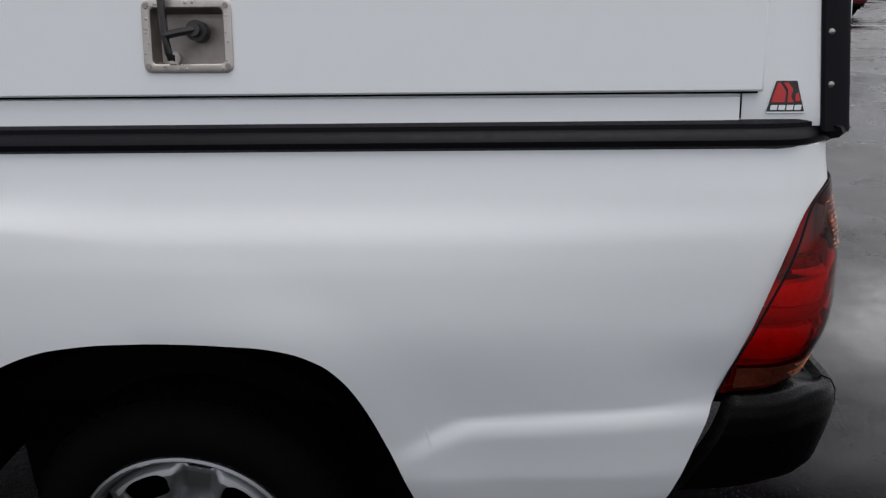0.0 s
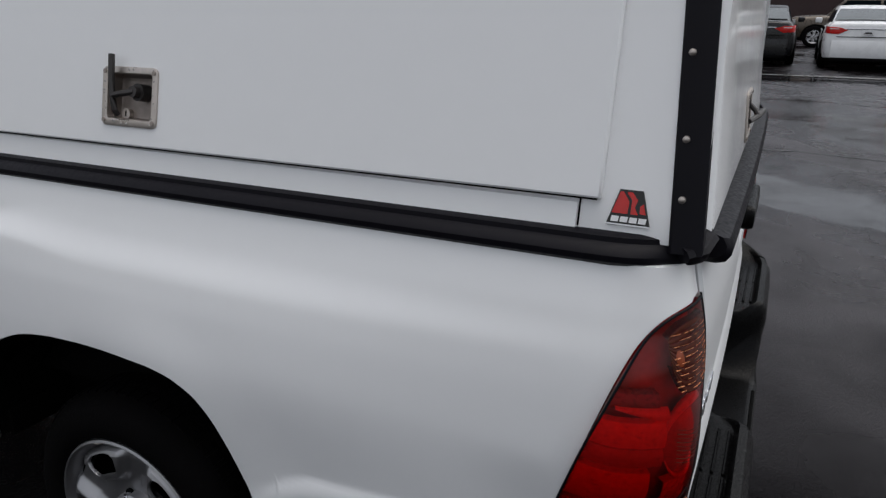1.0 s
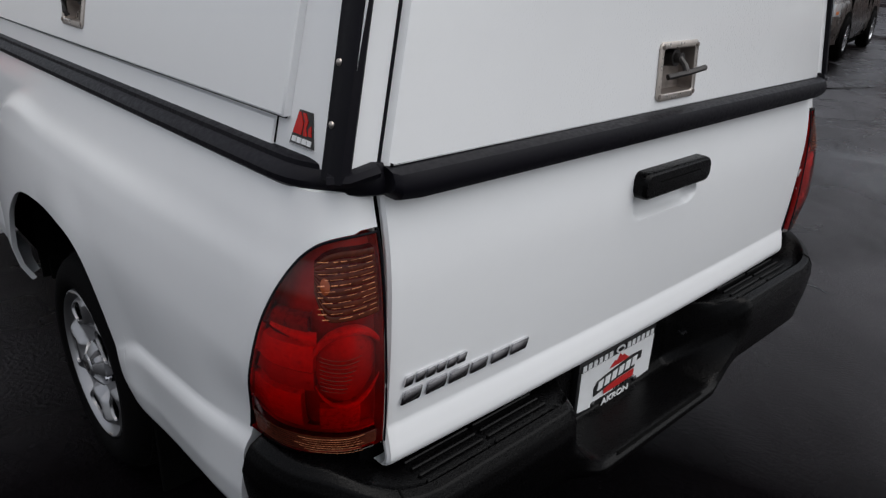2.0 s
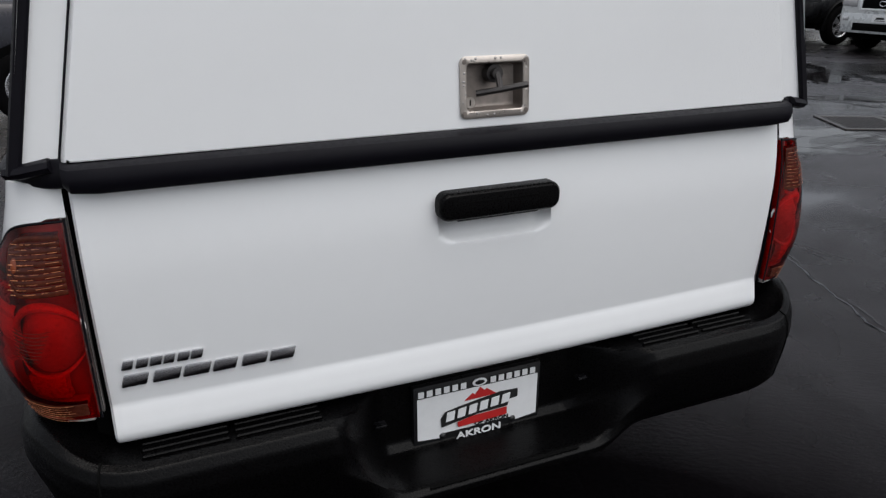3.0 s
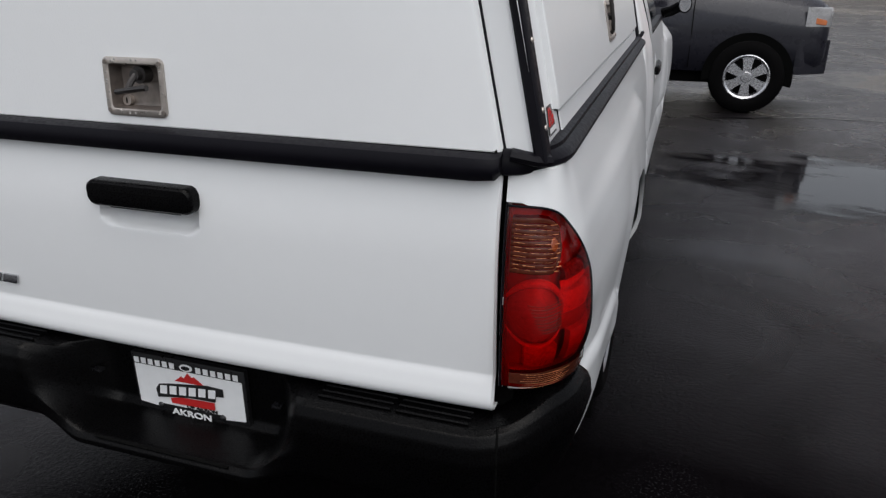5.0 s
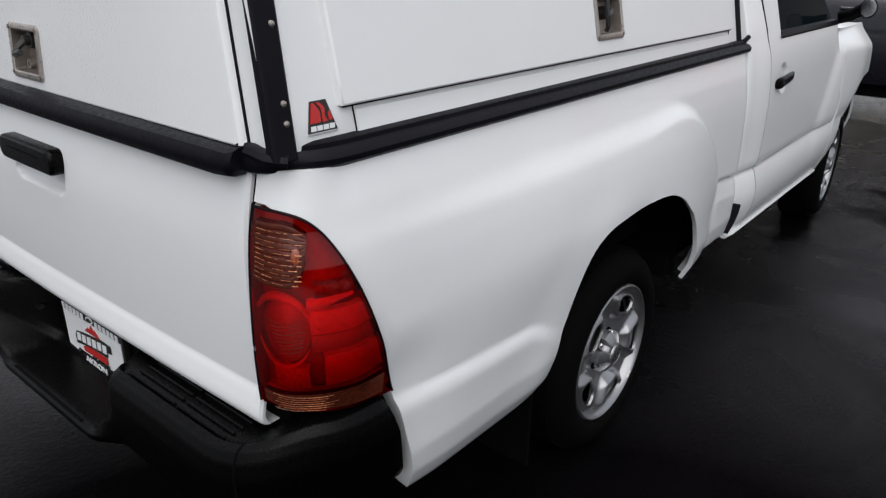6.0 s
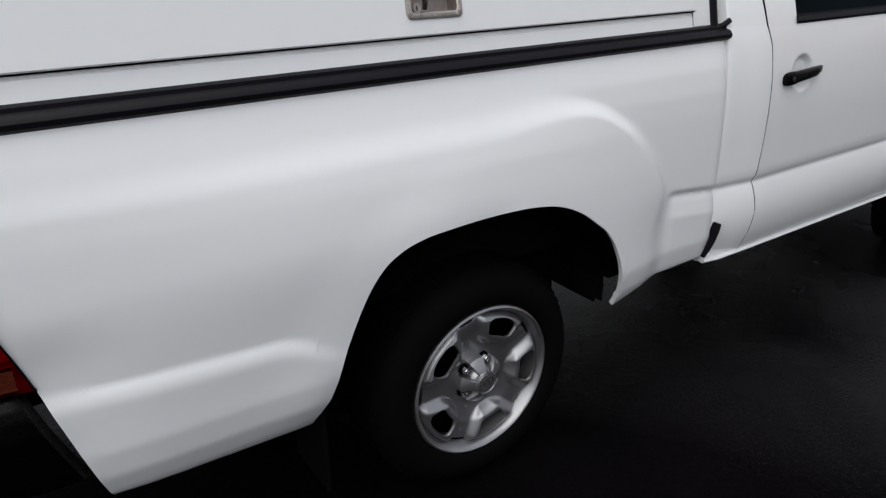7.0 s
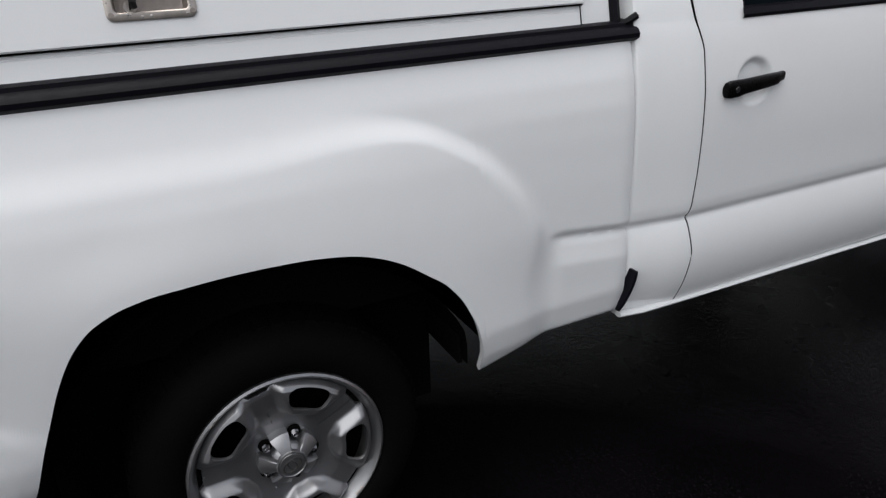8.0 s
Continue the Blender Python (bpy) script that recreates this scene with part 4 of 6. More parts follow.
# ---- wheels ----
def build_wheel(x, y, sign, turn=0.0, steer=0.0):
    """Silver pressed-steel wheel with five slots, raised spokes and a dished centre cap."""
    w = new("wheel")
    w.parent = truck
    w.matrix_basis = Matrix.Translation((x, y, HUB_Z)) @ Matrix.Rotation(radians(steer), 4, "Z") @ (Matrix.Identity(4) if sign > 0 else Matrix.Rotation(math.pi, 4, "Z")) @ Matrix.Rotation(radians(turn), 4, "X")
    tagged(w, "black tyre on a silver slotted steel wheel")
    bm = bmesh.new()
    lathe(bm, [(0.200, -0.05), (0.208, -0.022), (0.214, -0.010), (0.228, 0.000), (0.255, 0.001), (0.278, -0.008), (0.294, -0.022), (0.303, -0.040), (0.3085, -0.055), (0.310, -0.10), (0.310, -0.16), (0.301, -0.19), (0.26, -0.212), (0.19, -0.20)], 72)
    tyre = part("tyre", bm, TYRE, w, "black rubber tyre, wet")
    bm = bmesh.new()
    for k in range(60):
        a = 2 * math.pi * k / 60
        for x0, x1, off in ((-0.075, -0.045, 0), (-0.135, -0.085, 0.05), (-0.195, -0.145, 0.0)):
            m = Matrix.Rotation(a + off, 4, "X")
            vs = [m @ Vector(p) for p in ((x0, -0.012, 0.307), (x1, -0.012, 0.305), (x1, 0.012, 0.305), (x0, 0.012, 0.307))]
            ws = [m @ Vector(p) for p in ((x0, -0.011, 0.3125), (x1, -0.011, 0.3105), (x1, 0.011, 0.3105), (x0, 0.011, 0.3125))]
            a0, b0 = [bm.verts.new(v) for v in vs], [bm.verts.new(v) for v in ws]
            bm.faces.new(b0)
            for i in range(4):
                bm.faces.new([a0[i], a0[(i + 1) % 4], b0[(i + 1) % 4], b0[i]])
    part("tread", bm, TYRE, tyre)
    bm = bmesh.new()
    lathe(bm, [(0.180, -0.064), (0.187, -0.032), (0.195, -0.020), (0.199, -0.010), (0.2045, -0.006), (0.2095, -0.009), (0.211, -0.018), (0.206, -0.05)], 72)
    part("rim_flange", bm, STEEL, w, "silver steel rim flange")
    # pressed disc: a raised pad round each of five slots, flat sunken troughs between them
    SLOT_R = 0.149

    def across(a):
        """Angle from the middle of the nearest slot."""
        u = a / (2 * math.pi / 5) % 1.0
        return abs(u - 0.5) * 2 * math.pi / 5

    def disc(a, r):
        half = 0.628 * r - 0.0285
        side = half - across(a) * r
        pad = sm(-0.009, 0.021, side) * sm(0.090, 0.116, r - 0.012 * sm(0.018, 0.0, side))
        floor_h = lerp([(0.030, -0.040), (0.075, -0.043), (0.095, -0.040), (0.130, -0.033), (0.165, -0.030), (0.190, -0.032)], r)
        top_h = lerp([(0.090, -0.016), (0.120, -0.011), (0.150, -0.009), (0.170, -0.010), (0.179, -0.015), (0.187, -0.026)], r)
        return floor_h + (top_h - floor_h) * pad

    def outer(a):
        return 0.187 - 0.0115 * sm(0.028, 0.0265, (math.pi / 5 - across(a)) * 0.187)

    bm = bmesh.new()
    n_ring = 160
    for k in range(5):
        mid = 2 * math.pi * (k + 0.5) / 5
        slot, border = [], []
        for i in range(n_ring):
            t = 2 * math.pi * (i + 0.5) / n_ring
            c, q = math.cos(t), math.sin(t)
            cu, qu = math.copysign(abs(c) ** 0.55, c), math.copysign(abs(q) ** 0.55, q)
            r = SLOT_R + 0.0260 * qu
            slot.append((mid + 0.0510 * (0.86 + 0.17 * qu) * cu / r, r))
            m = max(abs(c), abs(q))
            a1 = mid + math.pi / 5 * c / m
            border.append((a1, 0.0860 + (outer(a1) - 0.0860) * (0.5 + 0.5 * q / m)))
        rows = []
        for f, drop in ((0.955, -0.007), (0.97, -0.004), (0.988, -0.001)):
            rows.append([(disc(a, r) + drop, (SLOT_R + (r - SLOT_R) * f) * math.cos(mid + (a - mid) * f), (SLOT_R + (r - SLOT_R) * f) * math.sin(mid + (a - mid) * f)) for a, r in slot])
        for f in np.linspace(0, 1, 26):
            ring = []
            for (a0, r0), (a1, r1) in zip(slot, border):
                a, r = a0 + (a1 - a0) * f, r0 + (r1 - r0) * f
                ring.append((disc(a, r), r * math.cos(a), r * math.sin(a)))
            rows.append(ring)
        rows.append([(h - 0.012, y, z) for h, y, z in rows[-1]])
        grid(bm, rows, wrap_v=True)
    grid(bm, [[(disc(a, r), r * math.cos(a), r * math.sin(a)) for r in np.linspace(0.03, 0.0866, 8)] for a in np.linspace(0, 2 * math.pi, 120, endpoint=False)], wrap_u=True)
    bmesh.ops.remove_doubles(bm, verts=bm.verts, dist=0.0004)
    part("wheel_disc", bm, STEEL, w, "silver pressed-steel disc with five slots", angle=55)
    bm = bmesh.new()
    lathe(bm, [(0.0, -0.085), (0.19, -0.085)], 40)
    part("brake_drum", bm, DARKWELL, w)
    # star-shaped centre cap between the nuts
    bm = bmesh.new()
    rows = []
    for i in range(200):
        a = 2 * math.pi * i / 200
        near = abs((a / (2 * math.pi / 5)) % 1.0 - 0.5) * 2
        out = 1.0 - 0.40 * sm(0.50, 0.36, near)
        rows.append([(h, r * (1 + (out - 1) * sm(0.032, 0.046, r)) * math.cos(a), r * (1 + (out - 1) * sm(0.032, 0.046, r)) * math.sin(a)) for r, h in ((0.001, 0.004), (0.026, 0.003), (0.0275, 0.0005), (0.0295, 0.003), (0.0315, 0.0025), (0.033, -0.001), (0.040, -0.004), (0.050, -0.010), (0.060, -0.017), (0.065, -0.022), (0.066, -0.044))])
    grid(bm, rows, wrap_u=True)
    cap = part("centre_cap", bm, STEEL, w, "silver star-shaped centre cap with an oval emblem")
    bm = bmesh.new()
    for rx, rz in ((0.021, 0.014), (0.008, 0.013)):
        tube(bm, [(0.0046, rx * math.cos(radians(a)), rz * math.sin(radians(a))) for a in range(0, 361, 20)], 0.0014, 6, cap=False)
    part("emblem_ring", bm, DARKSTEEL, cap)
    for k in range(5):
        a = 2 * math.pi * (k + 0.5) / 5
        bm = bmesh.new()
        lathe(bm, [(0.0, -0.022), (0.006, -0.023), (0.0090, -0.027), (0.0090, -0.045)], 6)
        part("wheel_nut", bm, CHROME, w, at=Matrix.Translation((0, 0.055 * math.cos(a), 0.055 * math.sin(a))))
        # flat black disc puts the shade of the nut's recess into colour
        bm = bmesh.new()
        lathe(bm, [(0.0, -0.0385), (0.0150, -0.0385), (0.0155, -0.046)], 14)
        part("nut_recess", bm, SEAM, w, at=Matrix.Translation((0, 0.055 * math.cos(a), 0.055 * math.sin(a))))
        # black rod for the shade in the gap between the disc's shoulder and the rim
        bm = bmesh.new()
        mid = 2 * math.pi * k / 5
        tube(bm, [(-0.046, 0.184 * math.cos(mid + q), 0.184 * math.sin(mid + q)) for q in np.linspace(-0.15, 0.15, 9)], 0.0085, 8)
        part("rim_gap", bm, SEAM, w)
    for a in (100, 283):
        bm = bmesh.new()
        tube(bm, [(-0.010, 0.203 * math.cos(q), 0.203 * math.sin(q)) for q in np.linspace(-0.06, 0.06, 7)], 0.0042, 8)
        part("balance_weight", bm, LATCH, w, at=Matrix.Rotation(radians(a), 4, "X"))
    return w


WHEEL_X = 0.834
for y, steer in ((HUB_Y, 0), (FRONT_Y, 4)):
    build_wheel(WHEEL_X - 0.008 * steer, y, 1, 32, steer)
    build_wheel(-WHEEL_X + 0.008 * steer, y, -1, 7, steer)


# ---- the cap (topper) on the bed ----
cap_thing = thing("truck_cap", TRUCK, "white fibreglass truck cap with side doors resting on the pickup bed", "truck cap")
CAP_LEAN, CAP_TOP, CAP_X, CAP_Z = 0.225, 1.74, 0.772, 1.122


def cap_x(z):
    return CAP_X - (z - CAP_Z) * CAP_LEAN


bm = bmesh.new()
rows = []
for y in sorted(list(np.linspace(0.030, 1.975, 12)) + [0.978, 1.098]):
    prof = [(CAP_X - 0.06, CAP_Z - 0.01), (CAP_X, CAP_Z - 0.01)] + [(cap_x(z), z) for z in (CAP_Z, 1.16, 1.205, 1.300, 1.38, 1.46, 1.55, CAP_TOP - 0.10)]
    prof += [(cap_x(CAP_TOP) - 0.02, CAP_TOP - 0.045), (cap_x(CAP_TOP) - 0.07, CAP_TOP - 0.012), (0.3, CAP_TOP + 0.01), (0.0, CAP_TOP + 0.015)]
    ring = [Vector((x, y, z)) for x, z in prof] + [Vector((-x, y, z)) for x, z in prof[-2::-1]]
    rows.append(ring)
vs = grid(bm, rows)
bm.faces.new(vs[-1])
# openings behind the side latches
for f in [f for f in bm.faces if 1.205 < f.calc_center_median().z < 1.30 and 0.978 < f.calc_center_median().y < 1.098]:
    bm.faces.remove(f)
shell = part("shell", bm, CAPWHITE, cap_thing)
# inner blind behind the rear door
bm = bmesh.new()
box(bm, -0.62, 0.62, 0.07, 0.09, 1.1, 1.66)
part("inner_panel", bm, DARKWELL, cap_thing)

RD_W = 0.708


def rear_y(z):
    return 0.020 + 0.068 * (z - 1.12)


# rear frame posts beside the rear door, and the door itself
for g in (1, -1):
    bm = bmesh.new()
    grid(bm, [[(g * (x0 - (z - CAP_Z) * CAP_LEAN), rear_y(z) + d, z) for x0, d in ((RD_W + 0.003, 0.06), (RD_W + 0.003, 0.012), (CAP_X - 0.010, 0.010), (CAP_X - 0.004, 0.018), (CAP_X - 0.006, 0.04))] for z in np.linspace(1.118, 1.70, 10)])
    part("rear_post", bm, CAPWHITE, cap_thing)
bm = bmesh.new()
rows = []
for z in [1.118, 1.1185, 1.122, 1.145, 1.189, 1.233, 1.35, 1.5, 1.68]:
    w = RD_W - (z - CAP_Z) * CAP_LEAN
    edge = 0.018 if z < 1.1182 else 0.0
    xs = [-w + 0.014, -0.4, -0.2, -0.058, 0.0, 0.058, 0.2, 0.4, w - 0.014]
    rows.append([(-w, rear_y(z) + 0.05, z), (-w, rear_y(z) + 0.008 + edge, z), (-w + 0.006, rear_y(z) - 0.001 + edge, z)] + [(x, rear_y(z) - 0.003 + edge, z) for x in xs] + [(w - 0.006, rear_y(z) - 0.001 + edge, z), (w, rear_y(z) + 0.008 + edge, z), (w, rear_y(z) + 0.05, z)])
grid(bm, rows)
for f in [f for f in bm.faces if abs(f.calc_center_median().x) < 0.05 and abs(f.calc_center_median().z - 1.189) < 0.04]:
    bm.faces.remove(f)
rear_door = part("rear_door", bm, CAPWET, cap_thing, "white rear lift door of the cap")
for g in (1, -1):
    bm = bmesh.new()
    tube(bm, [(g * (RD_W + 0.001 - (z - CAP_Z) * CAP_LEAN), rear_y(z) + 0.012, z) for z in np.linspace(1.118, 1.68, 8)], 0.0032, 6)
    part("door_gasket", bm, BLACKTRIM, rear_door)
# black lower bar that closes over the tailgate
bm = bmesh.new()
pts = [(-0.709, 0.012, 1.098)] + [(x, -0.002 + 0.006 * (x / 0.7) ** 2, 1.0965 - 0.001 * (x / 0.7) ** 2) for x in np.linspace(-0.700, 0.700, 40)] + [(0.709, 0.012, 1.098)]
prof = [(0.03, 0.021), (0.004, 0.021), (-0.010, 0.016), (-0.016, 0.004), (-0.015, -0.010), (-0.008, -0.022), (0.004, -0.026), (0.03, -0.026)]
rows = []
for k, (x, y, z) in enumerate(pts):
    e = 0.55 if k in (0, len(pts) - 1) else 0.85 if k in (1, len(pts) - 2) else 1.0
    rows.append([(x, y + dy, z + (dz * e if dz < 0 else dz)) for dy, dz in prof])
vs = grid(bm, rows)
bm.faces.new(vs[0])
bm.faces.new(vs[-1])
part("lower_bar", bm, BLACKTRIM, rear_door, "black rubber bar across the foot of the door")
bm = bmesh.new()
tube(bm, [(x, rear_y(1.12) + 0.0, 1.1195) for x in np.linspace(-0.70, 0.70, 12)], 0.0032, 6)
part("sill_line", bm, SEAM, rear_door)

# side rails: black rubber along the bed, wrapped round the rear corners
RAIL = [(-0.045, 0.022), (0.006, 0.022), (0.016, 0.018), (0.017, 0.011), (0.028, 0.006), (0.035, -0.003), (0.034, -0.012), (0.026, -0.019), (0.010, -0.022), (-0.045, -0.022)]
for g in (1, -1):
    bm = bmesh.new()
    rows = []
    plan = []
    for a in np.linspace(0, 90, 12):
        plan.append((0.708 + 0.064 * math.sin(radians(a)) ** 0.9, 0.165 - 0.140 * math.cos(radians(a)) ** 0.9, math.sin(radians(a)), -math.cos(radians(a))))
    for y in np.linspace(0.19, 2.008, 30):
        plan.append((0.772, y, 1.0, 0.0))
    for x, y, nx, ny in plan:
        fade = 0.25 + 0.75 * sm(0.02, 0.13, y)
        z0 = 1.101 + (0.004 * y if g > 0 else -0.004 * y)
        rows.append([(g * (x + nx * d * fade), y + ny * d * fade, z0 + dz) for d, dz in RAIL])
    vs = grid(bm, rows)
    bm.faces.new(vs[-1])
    bm.faces.new(vs[0])
    part("bed_rail_seal", bm, BLACKTRIM, cap_thing, "black rubber rail seal")
    # vertical black trim strip with screws on the rear edge
    bm = bmesh.new()
    zs = np.linspace(1.105, 1.70, 12)
    grid(bm, [[(g * (cap_x(z) + dx), y + 0.068 * (z - 1.12), z) for dx, y in ((-0.014, 0.040), (-0.014, 0.024), (-0.010, 0.021), (0.003, 0.022), (0.0065, 0.028), (0.0055, 0.048), (0.0065, 0.061), (0.003, 0.065), (-0.02, 0.065))] for z in zs])
    strip = part("corner_trim", bm, BLACKTRIM, cap_thing, "black corner strip with steel screws")
    for z in ((1.155, 1.183, 1.290, 1.36, 1.47) if g > 0 else (1.174, 1.250, 1.357, 1.47)):
        bm = bmesh.new()
        lathe(bm, [(0.0, 0.0038), (0.0025, 0.0036), (0.0046, 0.0022), (0.0052, 0.0)], 10, "x")
        part("trim_screw", bm, LATCH, strip, "small steel screw", at=Matrix.Translation((g * (cap_x(z) + 0.005), 0.052 + 0.068 * (z - 1.12), z)) @ Matrix.Rotation(0 if g > 0 else math.pi, 4, "Z"))
    bm = bmesh.new()
    tube(bm, [(g * (CAP_X + 0.006), 0.046, 1.104), (g * (CAP_X - 0.01), 0.028, 1.108), (g * (CAP_X - 0.05), 0.022, 1.116)], 0.016, 8, (1, 0.7))
    part("corner_foot", bm, BLACKTRIM, cap_thing)
    # front trim
    bm = bmesh.new()
    tube(bm, [(g * (cap_x(z) + 0.002), 1.965, z) for z in np.linspace(1.10, 1.70, 8)], 0.013, 8, (1, 0.8))
    part("front_trim", bm, BLACKTRIM, cap_thing)
    bm = bmesh.new()
    tube(bm, [(g * (CAP_X + 0.004), 1.968, 1.120), (g * (CAP_X + 0.014), 1.99, 1.130), (g * (CAP_X + 0.020), 2.008, 1.142)], 0.008, 6)
    part("seal_tail", bm, BLACKTRIM, cap_thing)

    # side door, proud of the shell, with a folded latch
    D_Y0, D_Y1, D_Z0, D_Z1 = 0.160, 1.880, 1.166, 1.62
    bm = bmesh.new()
    rise = 0.003 if g > 0 else -0.003
    base_z = D_Z0
    lay, laz = 1.038, (1.254 if g > 0 else 1.250)
    ys = [D_Y0 + 0.05, 0.5, lay - 0.058, lay, lay + 0.058, 1.5, D_Y1 - 0.05]
    rows = []
    for z, o in [(D_Z0, 0.0), (D_Z0, 0.011), (D_Z0 + 0.003, 0.0135)] + [(z, 0.0135) for z in (laz - 0.044, laz, laz + 0.044, 1.35, 1.45, D_Z1 - 0.02)] + [(D_Z1, 0.012), (D_Z1, 0.0)]:
        sh = 0.0
        row = []
        for p, y in [(0.0, D_Y0 + sh), (min(o, 0.011), D_Y0 + sh), (o, D_Y0 + 0.003 + sh)] + [(o, y) for y in ys] + [(o, D_Y1 - 0.003), (min(o, 0.011), D_Y1), (0.0, D_Y1)]:
            zz = z + (base_z - D_Z0 + rise * y) * sm(1.20, 1.17, z)
            row.append((g * (cap_x(zz) + p), y, zz))
        rows.append(row)
    grid(bm, rows)
    for f in [f for f in bm.faces if abs(f.calc_center_median().y - lay) < 0.05 and abs(f.calc_center_median().z - laz) < 0.04]:
        bm.faces.remove(f)
    sdoor = part("side_door", bm, CAPWHITE, cap_thing, "white top-hinged side door")
    bm = bmesh.new()
    tube(bm, [(g * (cap_x(D_Z0) + 0.0035), y, base_z + rise * y - 0.0015) for y in np.linspace(D_Y0 + 0.006, D_Y1, 10)], 0.0030, 6)
    part("door_gasket", bm, SEAM, sdoor)
    # riser strip below the door
    bm = bmesh.new()
    rows = []
    for z, o in ((1.112, 0.0), (1.114, 0.0045), (1.156, 0.0045), (1.158, 0.0)):
        rows.append([(g * (cap_x(z) + o), y, z) for y in np.linspace(0.192, 1.872, 6)])
    rows = [[(g * (cap_x(r[0][2])), 0.190, r[0][2])] + r + [(g * (cap_x(r[0][2])), 1.874, r[0][2])] for r in rows]
    grid(bm, rows)
    part("riser_strip", bm, CAPWHITE, cap_thing)
    for y in (0.189, 1.877):
        bm = bmesh.new()
        tube(bm, [(g * (cap_x(z) + 0.001), y, z) for z in (1.124, 1.145, 1.166)], 0.0013, 6)
        part("strip_seam", bm, SEAM, cap_thing)
    # maker's badge as plain shapes
    lean = math.atan(CAP_LEAN)
    bz, by = 1.133, 0.121
    base = Matrix(((0, 0, g, g * (cap_x(bz) + 0.0005)), (-g * -1.0, 0, 0, by), (0, 1, 0, bz), (0, 0, 0, 1)))
    if g < 0:
        base = Matrix(((0, 0, -1, -(cap_x(bz) + 0.0005)), (-1, 0, 0, by), (0, 1, 0, bz), (0, 0, 0, 1)))
    base = base @ Matrix.Rotation(-lean, 4, "X")
    bm = bmesh.new()
    slab(bm, [(-0.029, 0), (0.029, 0), (0.0155, 0.047), (-0.0155, 0.047)], 0.002, base)
    badge = part("maker_badge", bm, PRINTBLACK, cap_thing, "black trapezoid badge with red panels")
    for out in ([(-0.023, 0.0145), (-0.002, 0.0145), (-0.001, 0.031), (-0.010, 0.044), (-0.0145, 0.044)], [(0.002, 0.0145), (0.012, 0.0145), (0.007, 0.024), (0.010, 0.034), (0.002, 0.044), (-0.006, 0.044), (0.002, 0.034)], [(0.014, 0.016), (0.022, 0.0155), (0.018, 0.030), (0.0135, 0.026)]):
        bm = bmesh.new()
        slab(bm, out, 0.001, base @ Matrix.Translation((0, 0, 0.002)))
        part("red_panel", bm, REDBRIGHT, badge, "bright red panel")
    for k in range(4):
        bm = bmesh.new()
        slab(bm, [(-0.0235 + k * 0.0122, 0.003), (-0.0135 + k * 0.0122, 0.003), (-0.0125 + k * 0.0122, 0.0105), (-0.0225 + k * 0.0122, 0.0105)], 0.001, base @ Matrix.Translation((0, 0, 0.002)))
        part("name_bar", bm, PLATEWHITE, badge)
    bm = bmesh.new()
    slab(bm, [(-0.029, -0.0015), (0.029, -0.0015), (0.029, 0.0005), (-0.029, 0.0005)], 0.0022, base)
    part("badge_edge", bm, CHROME, badge)


